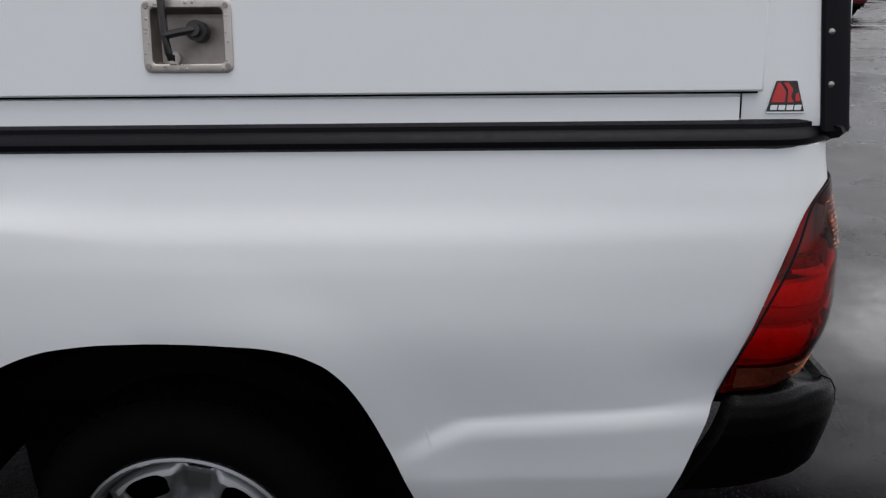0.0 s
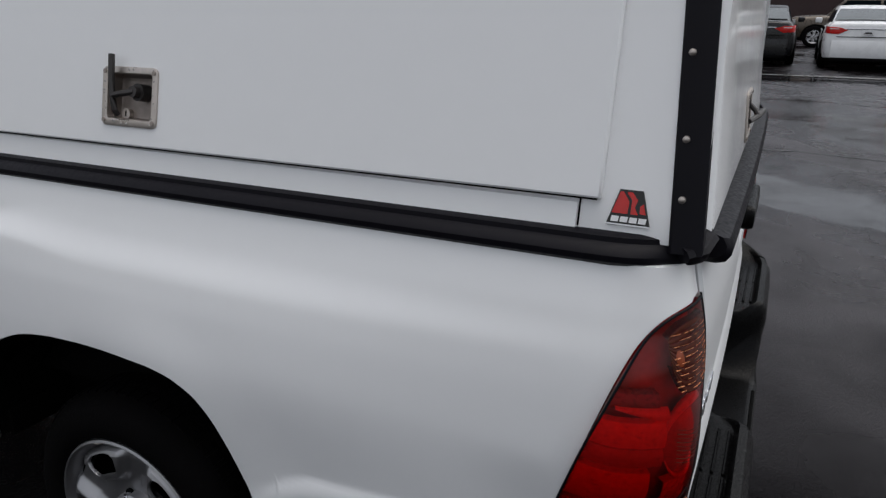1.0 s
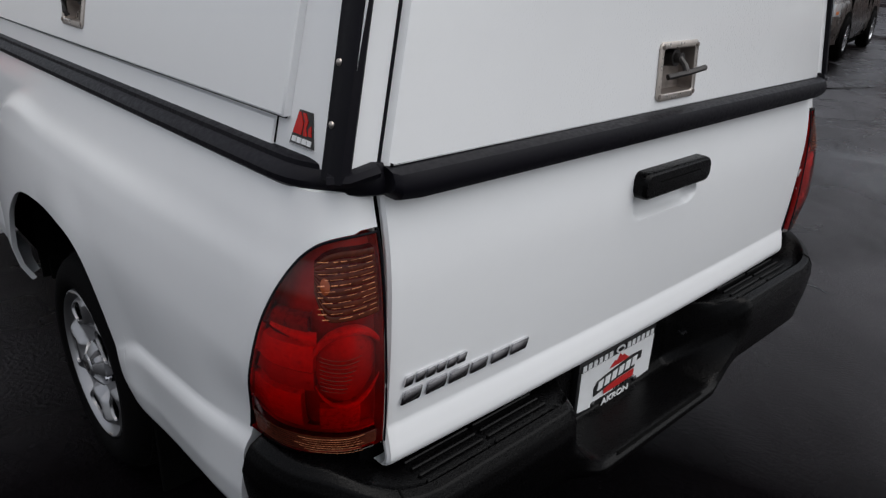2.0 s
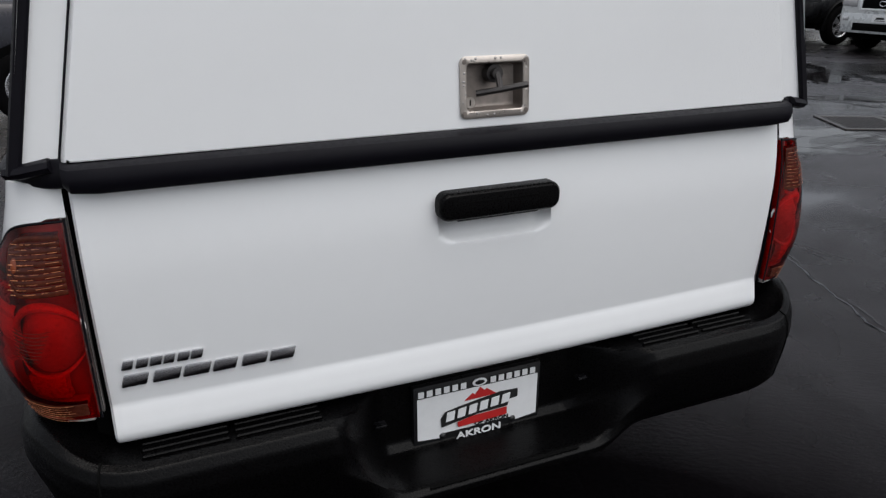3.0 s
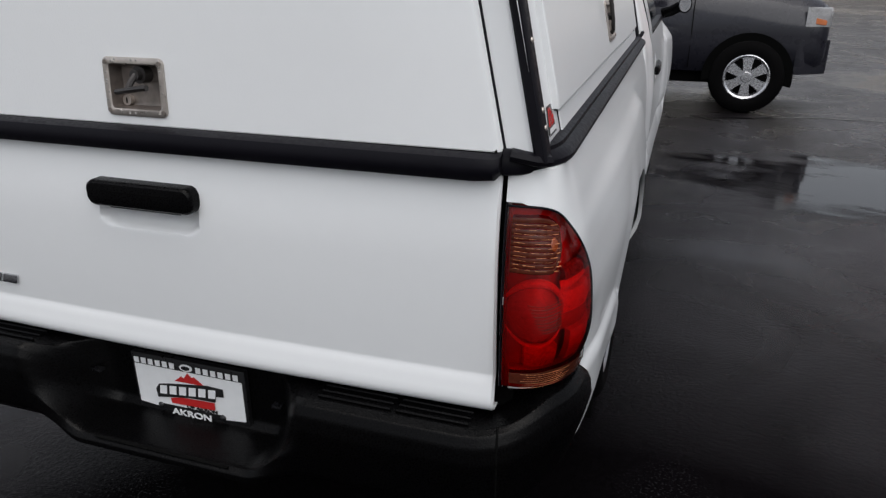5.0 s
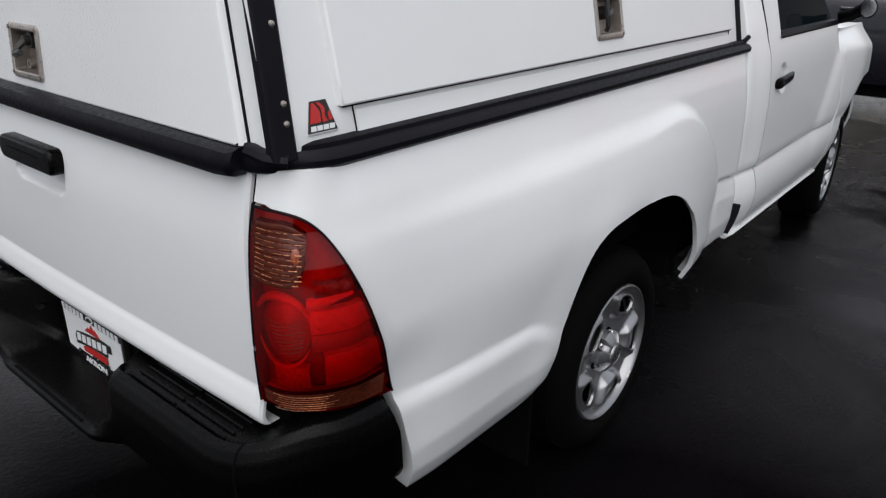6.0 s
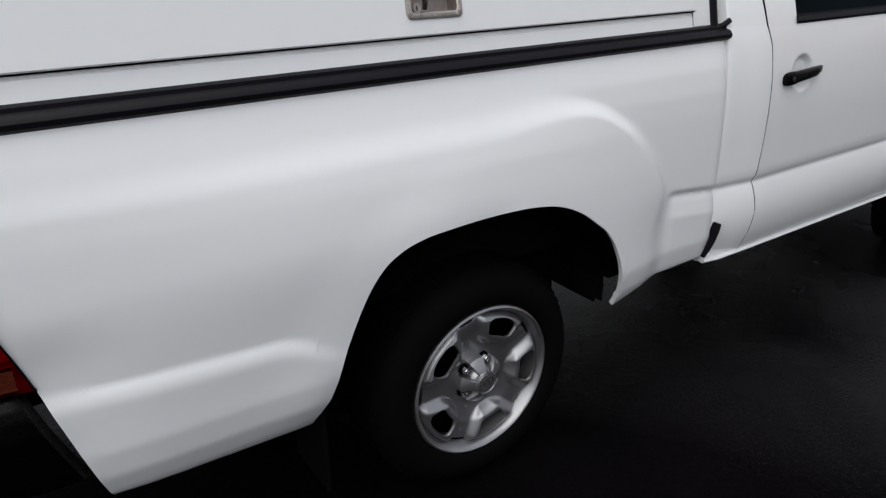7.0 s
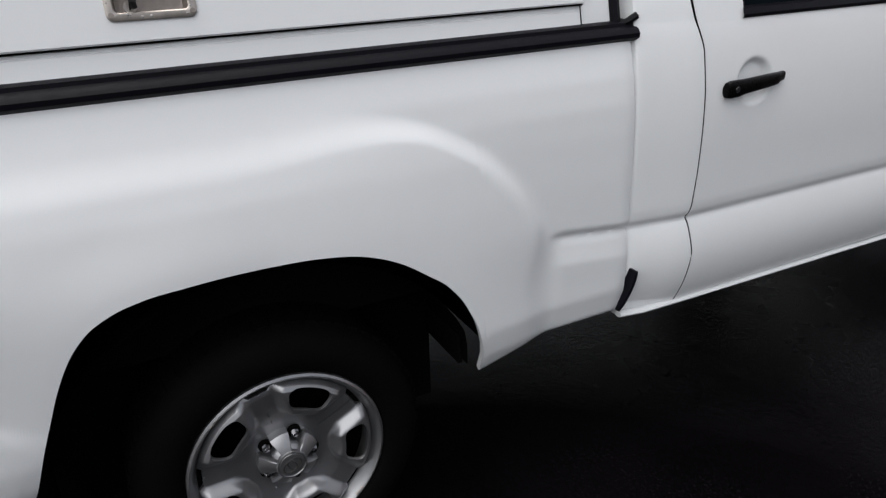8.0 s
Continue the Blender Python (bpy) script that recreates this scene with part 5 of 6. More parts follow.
def build_latch(at, parent, upright, deep=0.028):
    """A weathered pressed tray with a folding lever; local x across, y up, z out."""
    bm = bmesh.new()
    W, H = 0.137, 0.108
    rings = [(rounded(W, H, 0.012), 0.0), (rounded(W, H, 0.012), 0.003), (rounded(W - 0.006, H - 0.006, 0.010), 0.0045), (rounded(W - 0.022, H - 0.022, 0.007), 0.0045),
             (rounded(W - 0.026, H - 0.026, 0.006), 0.003), (rounded(W - 0.034, H - 0.034, 0.005), 0.0015 - deep), (rounded(W - 0.044, H - 0.044, 0.004), -deep)]
    grid(bm, [[at @ Vector((u, v, d)) for u, v in ring] for ring, d in rings[:5]], wrap_v=True)
    tray = part("latch", bm, LATCH, parent, "weathered stainless latch tray with a folding lever")
    # brownish blotched pan, darkened so that the recess's shade sits in its colour
    bm = bmesh.new()
    vs = grid(bm, [[at @ Vector((u, v, d)) for u, v in ring] for ring, d in rings[4:]], wrap_v=True)
    bm.faces.new(vs[-1])
    part("pan", bm, LATCHPAN, tray, "brownish pressed pan darkened for its recess")
    bm = bmesh.new()
    if upright:
        rod = [(-0.026, -0.034, 0.004), (-0.027, -0.026, 0.010), (-0.030, 0.0, 0.014), (-0.032, 0.040, 0.016), (-0.033, 0.074, 0.016)]
    else:
        rod = [(-0.040, -0.010, 0.006), (0.0, -0.004, 0.022), (0.040, 0.002, 0.030), (0.050, 0.003, 0.030)]
    tube(bm, [at @ Vector(p) for p in rod], 0.0058, 8, (1.0, 1.0))
    part("lever", bm, DARKSTEEL, tray, "dark steel lever")
    bm = bmesh.new()
    c = Vector((0.004, 0.022, 0)) if not upright else Vector((0.010, 0.010, 0))
    for r, d0, d1 in ((0.016, -deep, -0.006), (0.010, -0.008, 0.006)):
        ring = [(r * math.cos(radians(a)), r * math.sin(radians(a))) for a in range(0, 360, 20)]
        slab(bm, ring, d1 - d0, at @ Matrix.Translation(c + Vector((0, 0, d0))))
    end = Vector(rod[1 if not upright else 2])
    tube(bm, [at @ (c + Vector((0, 0, 0.002))), at @ (end * 0.5 + c * 0.5 + Vector((0, 0, 0.004))), at @ end], 0.006, 8)
    part("pivot", bm, DARKSTEEL, tray, "worn dark pivot knob")
    bm = bmesh.new()
    c = Vector((-0.040, -0.028, -deep)) if not upright else Vector((-0.030, -0.030, -deep))
    slab(bm, [(0.010 * math.cos(radians(a)), 0.010 * math.sin(radians(a))) for a in range(0, 360, 20)], 0.010, at @ Matrix.Translation(c))
    cyl = part("key_cylinder", bm, LATCH, tray, "small key cylinder")
    bm = bmesh.new()
    slab(bm, [(-0.0012, -0.005), (0.0012, -0.005), (0.0012, 0.005), (-0.0012, 0.005)], 0.0008, at @ Matrix.Translation(c + Vector((0, 0, 0.010))))
    part("key_slot", bm, SEAM, cyl)
    dice = random.Random(21)
    bm = bmesh.new()
    for k in range(26):
        side, along = k % 4, dice.uniform(-0.9, 0.9)
        u, v = (along * W / 2, (1 if side == 0 else -1) * (H / 2 - dice.uniform(0.004, 0.010))) if side < 2 else ((1 if side == 2 else -1) * (W / 2 - dice.uniform(0.004, 0.010)), along * H / 2)
        r = dice.uniform(0.0012, 0.0030)
        grid(bm, [[at @ Vector((u + r * q * math.cos(a), v + r * q * math.sin(a), 0.0044 + 0.4 * r * math.sqrt(max(0.0, 1 - q * q)))) for a in np.linspace(0, 2 * math.pi, 8, endpoint=False)] for q in (1.0, 0.8, 0.45, 0.05)], wrap_v=True)
    tagged(part("water_bead", bm, BEAD, tray), "small clear rain beads", kind="stuff")
    for u in (-1, 1):
        for v in (-1, 1):
            bm = bmesh.new()
            slab(bm, [(0.0042 * math.cos(radians(a)), 0.0042 * math.sin(radians(a))) for a in range(0, 360, 40)], 0.0022, at @ Matrix.Translation((u * (W / 2 - 0.0075), v * (H / 2 - 0.0095), 0.004)))
            part("rivet", bm, LATCHPAN, tray)
    return tray


tilt_back = math.atan(0.068)
build_latch(Matrix(((1, 0, 0, 0.0), (0, 0, -1, rear_y(1.189) - 0.0035), (0, 1, 0, 1.189), (0, 0, 0, 1))) @ Matrix.Rotation(-tilt_back, 4, "X"), rear_door, False)
lean = math.atan(CAP_LEAN)
build_latch(Matrix(((0, 0, 1, cap_x(1.254) + 0.0135), (1, 0, 0, 1.038), (0, 1, 0, 1.254), (0, 0, 0, 1))) @ Matrix.Rotation(-lean, 4, "X"), cap_thing.children[0], True)
build_latch(Matrix(((0, 0, -1, -cap_x(1.250) - 0.0135), (-1, 0, 0, 1.038), (0, 1, 0, 1.250), (0, 0, 0, 1))) @ Matrix.Rotation(-lean, 4, "X"), cap_thing.children[0], True)


# ---- parked cars ----
def car_paint(name, color, metal=0.3):
    return surface(name, color, 0.28, metal, 0.30, 8, 0.05, 0.0, 0.03, spec=0.3)


PAINTS = {
    "white": car_paint("white_metallic_paint", (0.74, 0.75, 0.76), 0.0),
    "black": car_paint("black_paint", (0.006, 0.006, 0.007), 0.1),
    "graphite": car_paint("graphite_paint", (0.013, 0.013, 0.019), 0.1),
    "grey": car_paint("slate_grey_paint", (0.024, 0.025, 0.031)),
    "brown": car_paint("bronze_brown_paint", (0.085, 0.072, 0.066)),
    "silver": car_paint("silver_paint", (0.50, 0.52, 0.53)),
    "gold": car_paint("gold_beige_paint", (0.42, 0.35, 0.25)),
    "cream": car_paint("cream_paint", (0.68, 0.68, 0.63), 0.0),
    "olive": car_paint("olive_brown_paint", (0.075, 0.060, 0.045)),
    "maroon": car_paint("maroon_paint", (0.10, 0.008, 0.014)),
}
ALLOY = surface("machined_alloy", (0.58, 0.58, 0.60), 0.25, 0.9, 0.3, 60, 0.15)


def car_wheel(parent, x, y, sign, r, spokes=6):
    w = new("wheel")
    w.parent = parent
    w.matrix_basis = pose(x, y, r, 0, 0, 0 if sign > 0 else 180)
    bm = bmesh.new()
    rr = r * 0.60
    lathe(bm, [(rr, -0.05), (rr + 0.005, -0.008), (rr + 0.03, 0.0), (r - 0.05, -0.002), (r - 0.015, -0.02), (r, -0.05), (r, -0.18), (r - 0.03, -0.21)], 40, "y")
    bm2 = bmesh.new()
    part("tyre", bm, TYRE, w)
    lathe(bm2, [(rr - 0.035, -0.07), (rr - 0.022, -0.02), (rr - 0.005, -0.006), (rr + 0.006, -0.010), (rr + 0.006, -0.05)], 40, "y")
    for k in range(spokes):
        a = 2 * math.pi * k / spokes
        m = Matrix.Rotation(a, 4, "Y")
        wd = rr * 0.20
        pts = [(-wd * 0.8, -0.022, 0.03), (wd * 0.8, -0.022, 0.03), (wd, -0.014, rr * 0.60), (wd * 1.35, -0.022, rr - 0.012), (-wd * 1.35, -0.022, rr - 0.012), (-wd, -0.014, rr * 0.60)]
        lo = [bm2.verts.new(m @ Vector((p[0], p[1] - 0.03, p[2]))) for p in pts]
        hi = [bm2.verts.new(m @ Vector(p)) for p in pts]
        bm2.faces.new(hi)
        for i in range(6):
            bm2.faces.new([lo[i], lo[(i + 1) % 6], hi[(i + 1) % 6], hi[i]])
    lathe(bm2, [(0.0, -0.010), (0.045, -0.012), (0.055, -0.022), (0.06, -0.04)], 20, "y")
    part("rim", bm2, ALLOY, w, "bright alloy rim")
    bm = bmesh.new()
    lathe(bm, [(0.0, -0.075), (rr, -0.075)], 24, "y")
    part("brake", bm, DARKWELL, w)
    return w


def loft(bm, stations, n=9):
    """Closed car-body sections: (x, z_low, z_top, half width, half width at top)."""
    rows = []
    for x, zl, zt, w, wt in stations:
        h = zt - zl
        half = [(0.0, zl), (w * 0.70, zl), (w * 0.93, zl + 0.02), (w * 0.985, zl + h * 0.16), (w, zl + h * 0.38), (w * 0.992, zl + h * 0.60), (w * 0.965, zl + h * 0.80), (wt * 1.02, zl + h * 0.93), (wt * 0.95, zt - 0.004), (wt * 0.6, zt + 0.012), (0.0, zt + 0.02)]
        rows.append([(x, y, z) for y, z in half] + [(x, -y, z) for y, z in half[-2:0:-1]])
    vs = grid(bm, rows, wrap_v=True)
    bm.faces.new(vs[0])
    bm.faces.new(vs[-1])


def slab_x(bm, pts, x, depth):
    """A plate facing along x: outline in (y, z)."""
    a = [bm.verts.new((x, y, z)) for y, z in pts]
    b = [bm.verts.new((x + depth, y, z)) for y, z in pts]
    k = len(a)
    bm.faces.new(b)
    bm.faces.new(a[::-1])
    for i in range(k):
        bm.faces.new([a[i], a[(i + 1) % k], b[(i + 1) % k], b[i]])


def build_car(name, at, paint, label, category, L, W, H, belt, hood, clear, wb, r, cabin, deck=None, nose="chrome", group="parked cars", bed=False, spokes=6, low=None, tail="wide"):
    """cabin: (windscreen foot, windscreen head, rear head, rear foot), metres ahead of the middle. low: paint of the bumpers."""
    t = thing(name, at, label, category, group)
    mat = PAINTS[paint]
    lowmat = {"black": BLACKPLASTIC, None: mat}[low]
    w, f, b = W / 2, L / 2, -L / 2
    wf, wr = wb / 2 + 0.04, -wb / 2 + 0.04
    c0, c1, c2, c3 = cabin
    deck = deck or belt
    st = [(b, clear + 0.13, deck - 0.10, w * 0.85, w * 0.74), (b + 0.02, clear + 0.09, deck - 0.05, w * 0.90, w * 0.79), (b + 0.07, clear + 0.05, deck - 0.02, w * 0.95, w * 0.84), (b + 0.22, clear + 0.02, deck, w * 0.985, w * 0.87), (b + 0.50, clear, deck, w, w * 0.88),
          (wr, clear, deck, w, w * 0.89), (c3 + 0.3, clear, (deck + belt) / 2, w, w * 0.89), (0.0, clear - 0.01, belt, w, w * 0.89), (c0 - 0.1, clear, belt - 0.005, w, w * 0.89), (c0 + 0.15, clear, hood + 0.01, w, w * 0.87), (wf, clear, hood, w, w * 0.86),
          (f - 0.45, clear, hood - 0.025, w * 0.99, w * 0.84), (f - 0.20, clear + 0.02, hood - 0.055, w * 0.965, w * 0.80), (f - 0.07, clear + 0.05, hood - 0.10, w * 0.93, w * 0.77), (f - 0.02, clear + 0.08, hood - 0.14, w * 0.89, w * 0.74), (f, clear + 0.12, hood - 0.19, w * 0.85, w * 0.72)]
    st.sort()
    dense_st = []
    for p, q in zip(st[:-1], st[1:]):
        for k in range(3):
            dense_st.append(tuple(p[i] + (q[i] - p[i]) * k / 3 for i in range(5)))
    bm = bmesh.new()
    loft(bm, dense_st + [st[-1]])
    part("body", bm, mat, t, angle=40)
    FR = [(0.0, 0.0), (0.84, 0.0), (0.89, -0.02), (0.93, -0.07), (0.965, -0.20), (0.99, -0.45), (1.0, -0.70)]

    def patch(nm, m, y0, y1, z0, z1, out, end=1, both=True, lab="", parent=t, skew=0.0):
        """A raised panel that follows the rounded front (end 1) or rear (end -1)."""
        made = []
        for g in ((1, -1) if both else (1,)):
            bm = bmesh.new()
            rows = []
            for u in np.linspace(y0, y1, 9 if both else 13):
                x = lerp(FR, abs(u)) + out
                lift = skew * (u - y0) / max(1e-6, y1 - y0)
                edge = [(x - 0.05, z0 + lift * 0.6), (x - 0.002, z0 + lift * 0.6), (x + 0.002, z0 + 0.012 + lift * 0.6), (x + 0.002, z1 - 0.012 + lift), (x - 0.004, z1 + lift), (x - 0.05, z1 + lift)]
                rows.append([((f if end > 0 else b) + end * xx, g * u * w, zz) for xx, zz in edge])
            vs = grid(bm, rows)
            bm.faces.new(vs[0])
            bm.faces.new(vs[-1])
            made.append(part(nm, bm, m, parent, lab))
        return made

    # cabin: pillars and roof, with glass set into it
    wb0, wr0, zr = w * 0.87, w * 0.70, H - 0.03
    bm = bmesh.new()
    rows = []
    for x, z, hw in ((c0, belt - 0.02, wb0), (c0 + (c1 - c0) * 0.55, belt + (zr - belt) * 0.58, wb0 + (wr0 - wb0) * 0.55), (c1, zr - 0.02, wr0 * 1.02), (c1 - 0.25, H - 0.005, wr0), ((c1 + c2) / 2, H, wr0), (c2 + 0.2, H - 0.012, wr0), (c2, zr - 0.04, wr0 * 1.02), (c3, deck - 0.02, wb0 * 0.97)):
        zz = belt - 0.06
        rows.append([(x, -wb0, zz), (x, -hw, z - 0.035), (x, -hw * 0.93, z), (x, -hw * 0.5, z + 0.012), (x, 0, z + 0.016), (x, hw * 0.5, z + 0.012), (x, hw * 0.93, z), (x, hw, z - 0.035), (x, wb0, zz)])
    grid(bm, rows)
    part("cabin", bm, mat, t, angle=40)

    def side_glass(x_foot0, x_foot1, x_head1, x_head0, nm):
        for g in (1, -1):
            bm = bmesh.new()
            z0, z1 = belt + 0.015, zr - 0.075

            def yy(z):
                return wb0 + (wr0 - wb0) * (z - belt) / (zr - belt) + 0.010
            pts = [(x_foot0, z0), (x_foot1, z0), (x_head1, z1), (x_head0, z1)]
            a = [bm.verts.new((x, g * yy(z), z)) for x, z in pts]
            c = [bm.verts.new((x, g * (yy(z) - 0.05), z)) for x, z in pts]
            bm.faces.new(a)
            for i in range(4):
                bm.faces.new([a[i], a[(i + 1) % 4], c[(i + 1) % 4], c[i]])
            part(nm, bm, DARKGLASS, t)

    mid = (c1 + c2) / 2 + 0.1
    side_glass(mid + 0.04, c0 - 0.16, c1 - 0.02, mid + 0.04, "front_side_window")
    side_glass(c3 + (0.30 if c2 - c3 > 0.35 else 0.12), mid - 0.04, mid - 0.04, c2 + 0.10, "rear_side_window")
    for x0, x1, s, nm, foot in ((c0, c1, 1, "windscreen", belt), (c3, c2, -1, "rear_window", deck)):
        bm = bmesh.new()
        a = []
        for u in (0.10, 0.50, 0.88):
            x, z = x0 + (x1 - x0) * u, foot + (zr - 0.02 - foot) * (u + (0.03 if u == 0.5 else 0))
            hw = (wb0 + (wr0 - wb0) * u) * 0.92
            a.append([(x + s * 0.022, -hw, z + 0.012), (x + s * 0.03, 0, z + 0.02), (x + s * 0.022, hw, z + 0.012)])
        grid(bm, a)
        part(nm, bm, CARGLASS, t, "pale reflecting glass")
    bm = bmesh.new()
    box(bm, b + 0.25, f - 0.25, -w * 0.86, w * 0.86, clear - 0.10, clear + 0.06)
    part("underside", bm, DARKWELL, t)
    for x in (wf, wr):
        for g in (1, -1):
            # black fan over the body side stands in for the open arch's shade
            bm = bmesh.new()
            ring = [(math.cos(radians(a)), math.sin(radians(a))) for a in range(-12, 193, 9)]
            ro = r + 0.065
            rows = [[(x + ro * c, g * (w * 0.80), r + ro * s) for c, s in ring], [(x + ro * c, g * (w + 0.006), r + ro * s) for c, s in ring], [(x, g * (w + 0.004), r) for c, s in ring]]
            grid(bm, rows)
            part("wheel_arch", bm, DARKWELL, t)
            if low == "black":
                bm = bmesh.new()
                tube(bm, [(x + (ro + 0.02) * c, g * (w + 0.002), r + (ro + 0.02) * s) for c, s in ring], 0.035, 8, (0.5, 1.0), up=(0, 1, 0))
                part("arch_flare", bm, BLACKPLASTIC if paint != "white" else mat, t)
            car_wheel(t, x, g * (w + 0.038), 1 if g > 0 else -1, r, spokes)
    # front
    zg0, zg1 = hood - 0.36, hood - 0.17
    patch("front_bumper", lowmat, -0.97, 0.97, clear + 0.02, hood - 0.44, 0.03, both=False)
    patch("lower_intake", SEAM, -0.55, 0.55, clear + 0.06, clear + 0.19, 0.036, both=False)
    if nose == "slim":
        patch("grille", SEAM, -0.56, 0.56, hood - 0.235, hood - 0.205, 0.004, both=False, lab="slim dark grille slot")
        patch("lower_grille", SEAM, -0.60, 0.60, clear + 0.14, clear + 0.33, 0.034, both=False)
    else:
        grille = patch("grille", SEAM, -0.44, 0.44, zg0, zg1, 0.006, both=False, lab="dark grille")[0]
        if nose == "chrome":
            for k in range(3):
                z = zg0 + 0.02 + k * 0.062
                patch("grille_bar", CHROME, -0.42, 0.42, z, z + 0.026, 0.014, both=False, parent=grille)
        for z in (zg0 - 0.022, zg1 - 0.004):
            patch("grille_frame", CHROME if nose == "chrome" else PAINTS["white"], -0.49, 0.49, z, z + 0.034, 0.012, both=False, parent=grille)
        for u in (-0.49, 0.44):
            patch("grille_frame", CHROME if nose == "chrome" else PAINTS["white"], u, u + 0.05, zg0 - 0.02, zg1 + 0.02, 0.0125, both=False, parent=grille)
    bm = bmesh.new()
    ze = (zg0 + zg1) / 2 if nose != "slim" else hood - 0.22
    tube(bm, [(f + 0.032, 0.062 * math.cos(radians(a)), ze + 0.042 * math.sin(radians(a))) for a in range(0, 361, 24)], 0.010, 6, cap=False)
    part("emblem", bm, CHROME, t)
    for lamp in patch("headlamp", CLEARLAMP if low is None else DARKLAMP, 0.55 if nose != "slim" else 0.80, 0.962, hood - 0.33, hood - 0.165, 0.012, lab="clear wrap-round headlamp", skew=0.03):
        pass
    patch("lamp_corner", AMBERLAMP if low is None else DARKLAMP, 0.925, 0.95, hood - 0.30, hood - 0.255, 0.017, lab="amber lamp corner", skew=0.02)
    if nose == "slim":
        patch("chin_lip", mat, -0.90, 0.90, clear + 0.035, clear + 0.065, 0.050, both=False)
    else:
        patch("fog_lamp", CLEARLAMP, 0.66 if low is None else 0.72, 0.78, clear + 0.22, clear + 0.29, 0.038)
    # rear
    patch("rear_bumper", lowmat, -0.97, 0.97, clear + 0.06, deck - 0.42, 0.03, end=-1, both=False)
    patch("rear_valance", BLACKPLASTIC, -0.80, 0.80, clear - 0.02, clear + 0.12, 0.026, end=-1, both=False)
    zt1 = deck - 0.12
    lamps = patch("tail_lamp", REDBRIGHT, 0.66 if tail == "wide" else 0.76, 0.975, zt1 - (0.15 if tail == "wide" else 0.34), zt1, 0.012, end=-1, lab="red wrap-round tail lamp", skew=0.02)
    for g, lamp in zip((1, -1), lamps):
        if tail == "wide":
            bm = bmesh.new()
            slab_x(bm, [(g * w * 0.66, zt1 - 0.145), (g * w * 0.66, zt1), (g * w * 0.56, zt1 - 0.030), (g * w * 0.46, zt1 - 0.055)], b - 0.006, -0.008)
            part("inner_lens", bm, REDBRIGHT, lamp)
    if tail == "wide":
        patch("lamp_band", CLEARLAMP, 0.68, 0.90, zt1 - 0.045, zt1 - 0.022, 0.016, end=-1)
        patch("chrome_strip", CHROME, -0.50, 0.50, zt1 - 0.045, zt1 - 0.018, 0.014, end=-1, both=False, lab="chrome strip over the plate")
        patch("boot_seam", SEAM, -0.72, 0.72, deck - 0.335, deck - 0.327, 0.004, end=-1, both=False)
    for g in (1, -1):
        bm = bmesh.new()
        box(bm, c0 - 0.42, c0 - 0.28, min(g * w, g * (w + 0.17)), max(g * w, g * (w + 0.17)), belt + 0.02, belt + 0.15, 0.03, 2)
        part("door_mirror", bm, mat, t)
        for x in (0.25, -0.75):
            bm = bmesh.new()
            box(bm, x - 0.10, x + 0.10, min(g * (w * 0.975), g * (w + 0.012)), max(g * (w * 0.975), g * (w + 0.012)), belt - 0.15, belt - 0.12, 0.008, 1)
            part("door_handle", bm, mat, t)
        for x in (mid, c0 - 0.02, -0.86):
            bm = bmesh.new()
            box(bm, x - 0.004, x + 0.004, min(g * w * 0.95, g * (w * 0.998)), max(g * w * 0.95, g * (w * 0.998)), clear + 0.06, belt - 0.05)
            part("door_seam", bm, SEAM, t)
        if low == "black":
            bm = bmesh.new()
            box(bm, wr + r + 0.1, wf - r - 0.1, min(g * w * 0.9, g * (w + 0.05)), max(g * w * 0.9, g * (w + 0.05)), clear - 0.06, clear + 0.0, 0.02, 1)
            part("side_step", bm, BLACKPLASTIC, t)
    for x, d, z, nm in ((f + 0.036, 0.012, clear + 0.21, "front_plate"), (b - 0.022, 0.02, deck - 0.31, "rear_plate")):
        bm = bmesh.new()
        slab_x(bm, [(-0.15, z), (0.15, z), (0.15, z + 0.13), (-0.15, z + 0.13)], x, d)
        p = part(nm, bm, PLATEWHITE, t, "white dealer plate with dark print")
        s = 1 if x > 0 else -1
        x1 = x + (d if s > 0 else -0.004)
        for pts in ([(-0.10, z + 0.028), (0.10, z + 0.028), (0.10, z + 0.036), (-0.10, z + 0.036)], [(-0.08, z + 0.052), (0.09, z + 0.056), (0.07, z + 0.092), (-0.06, z + 0.088)]):
            bm = bmesh.new()
            slab_x(bm, pts, x1, 0.004)
            part("plate_print", bm, PRINTBLACK, p)
    return t


DARKLAMP = surface("smoked_headlamp", (0.03, 0.03, 0.032), 0.15, 0, 0.3, 60, 0.4)
CARGLASS = surface("pale_car_glass", (0.10, 0.115, 0.12), 0.06, 0, 0.8, 20, 0.2, 0, 0.02)
AMBERLAMP = surface("amber_lamp", (0.55, 0.16, 0.05), 0.2, 0, 0.8, 60, 0.3)
SEDAN = dict(L=4.85, W=1.82, H=1.46, belt=1.00, hood=0.94, clear=0.23, wb=2.78, r=0.33, cabin=(1.05, 0.30, -1.05, -1.80), deck=1.09)
SUV = dict(L=4.70, W=1.88, H=1.76, belt=1.13, hood=1.13, clear=0.34, wb=2.80, r=0.385, cabin=(1.15, 0.55, -1.85, -2.20), tail="tall")
TRUCKY = dict(L=4.8, W=1.88, H=1.78, belt=1.14, hood=1.15, clear=0.42, wb=3.1, r=0.385, cabin=(1.05, 0.45, -0.75, -0.95), bed=True, tail="tall")
BOXY = dict(L=4.20, W=1.76, H=1.64, belt=1.02, hood=0.99, clear=0.24, wb=2.58, r=0.33, cabin=(1.15, 0.60, -1.75, -2.02), tail="tall")


def parked(x, y, heading):
    return pose(x, y, 0, 0, 0, heading)


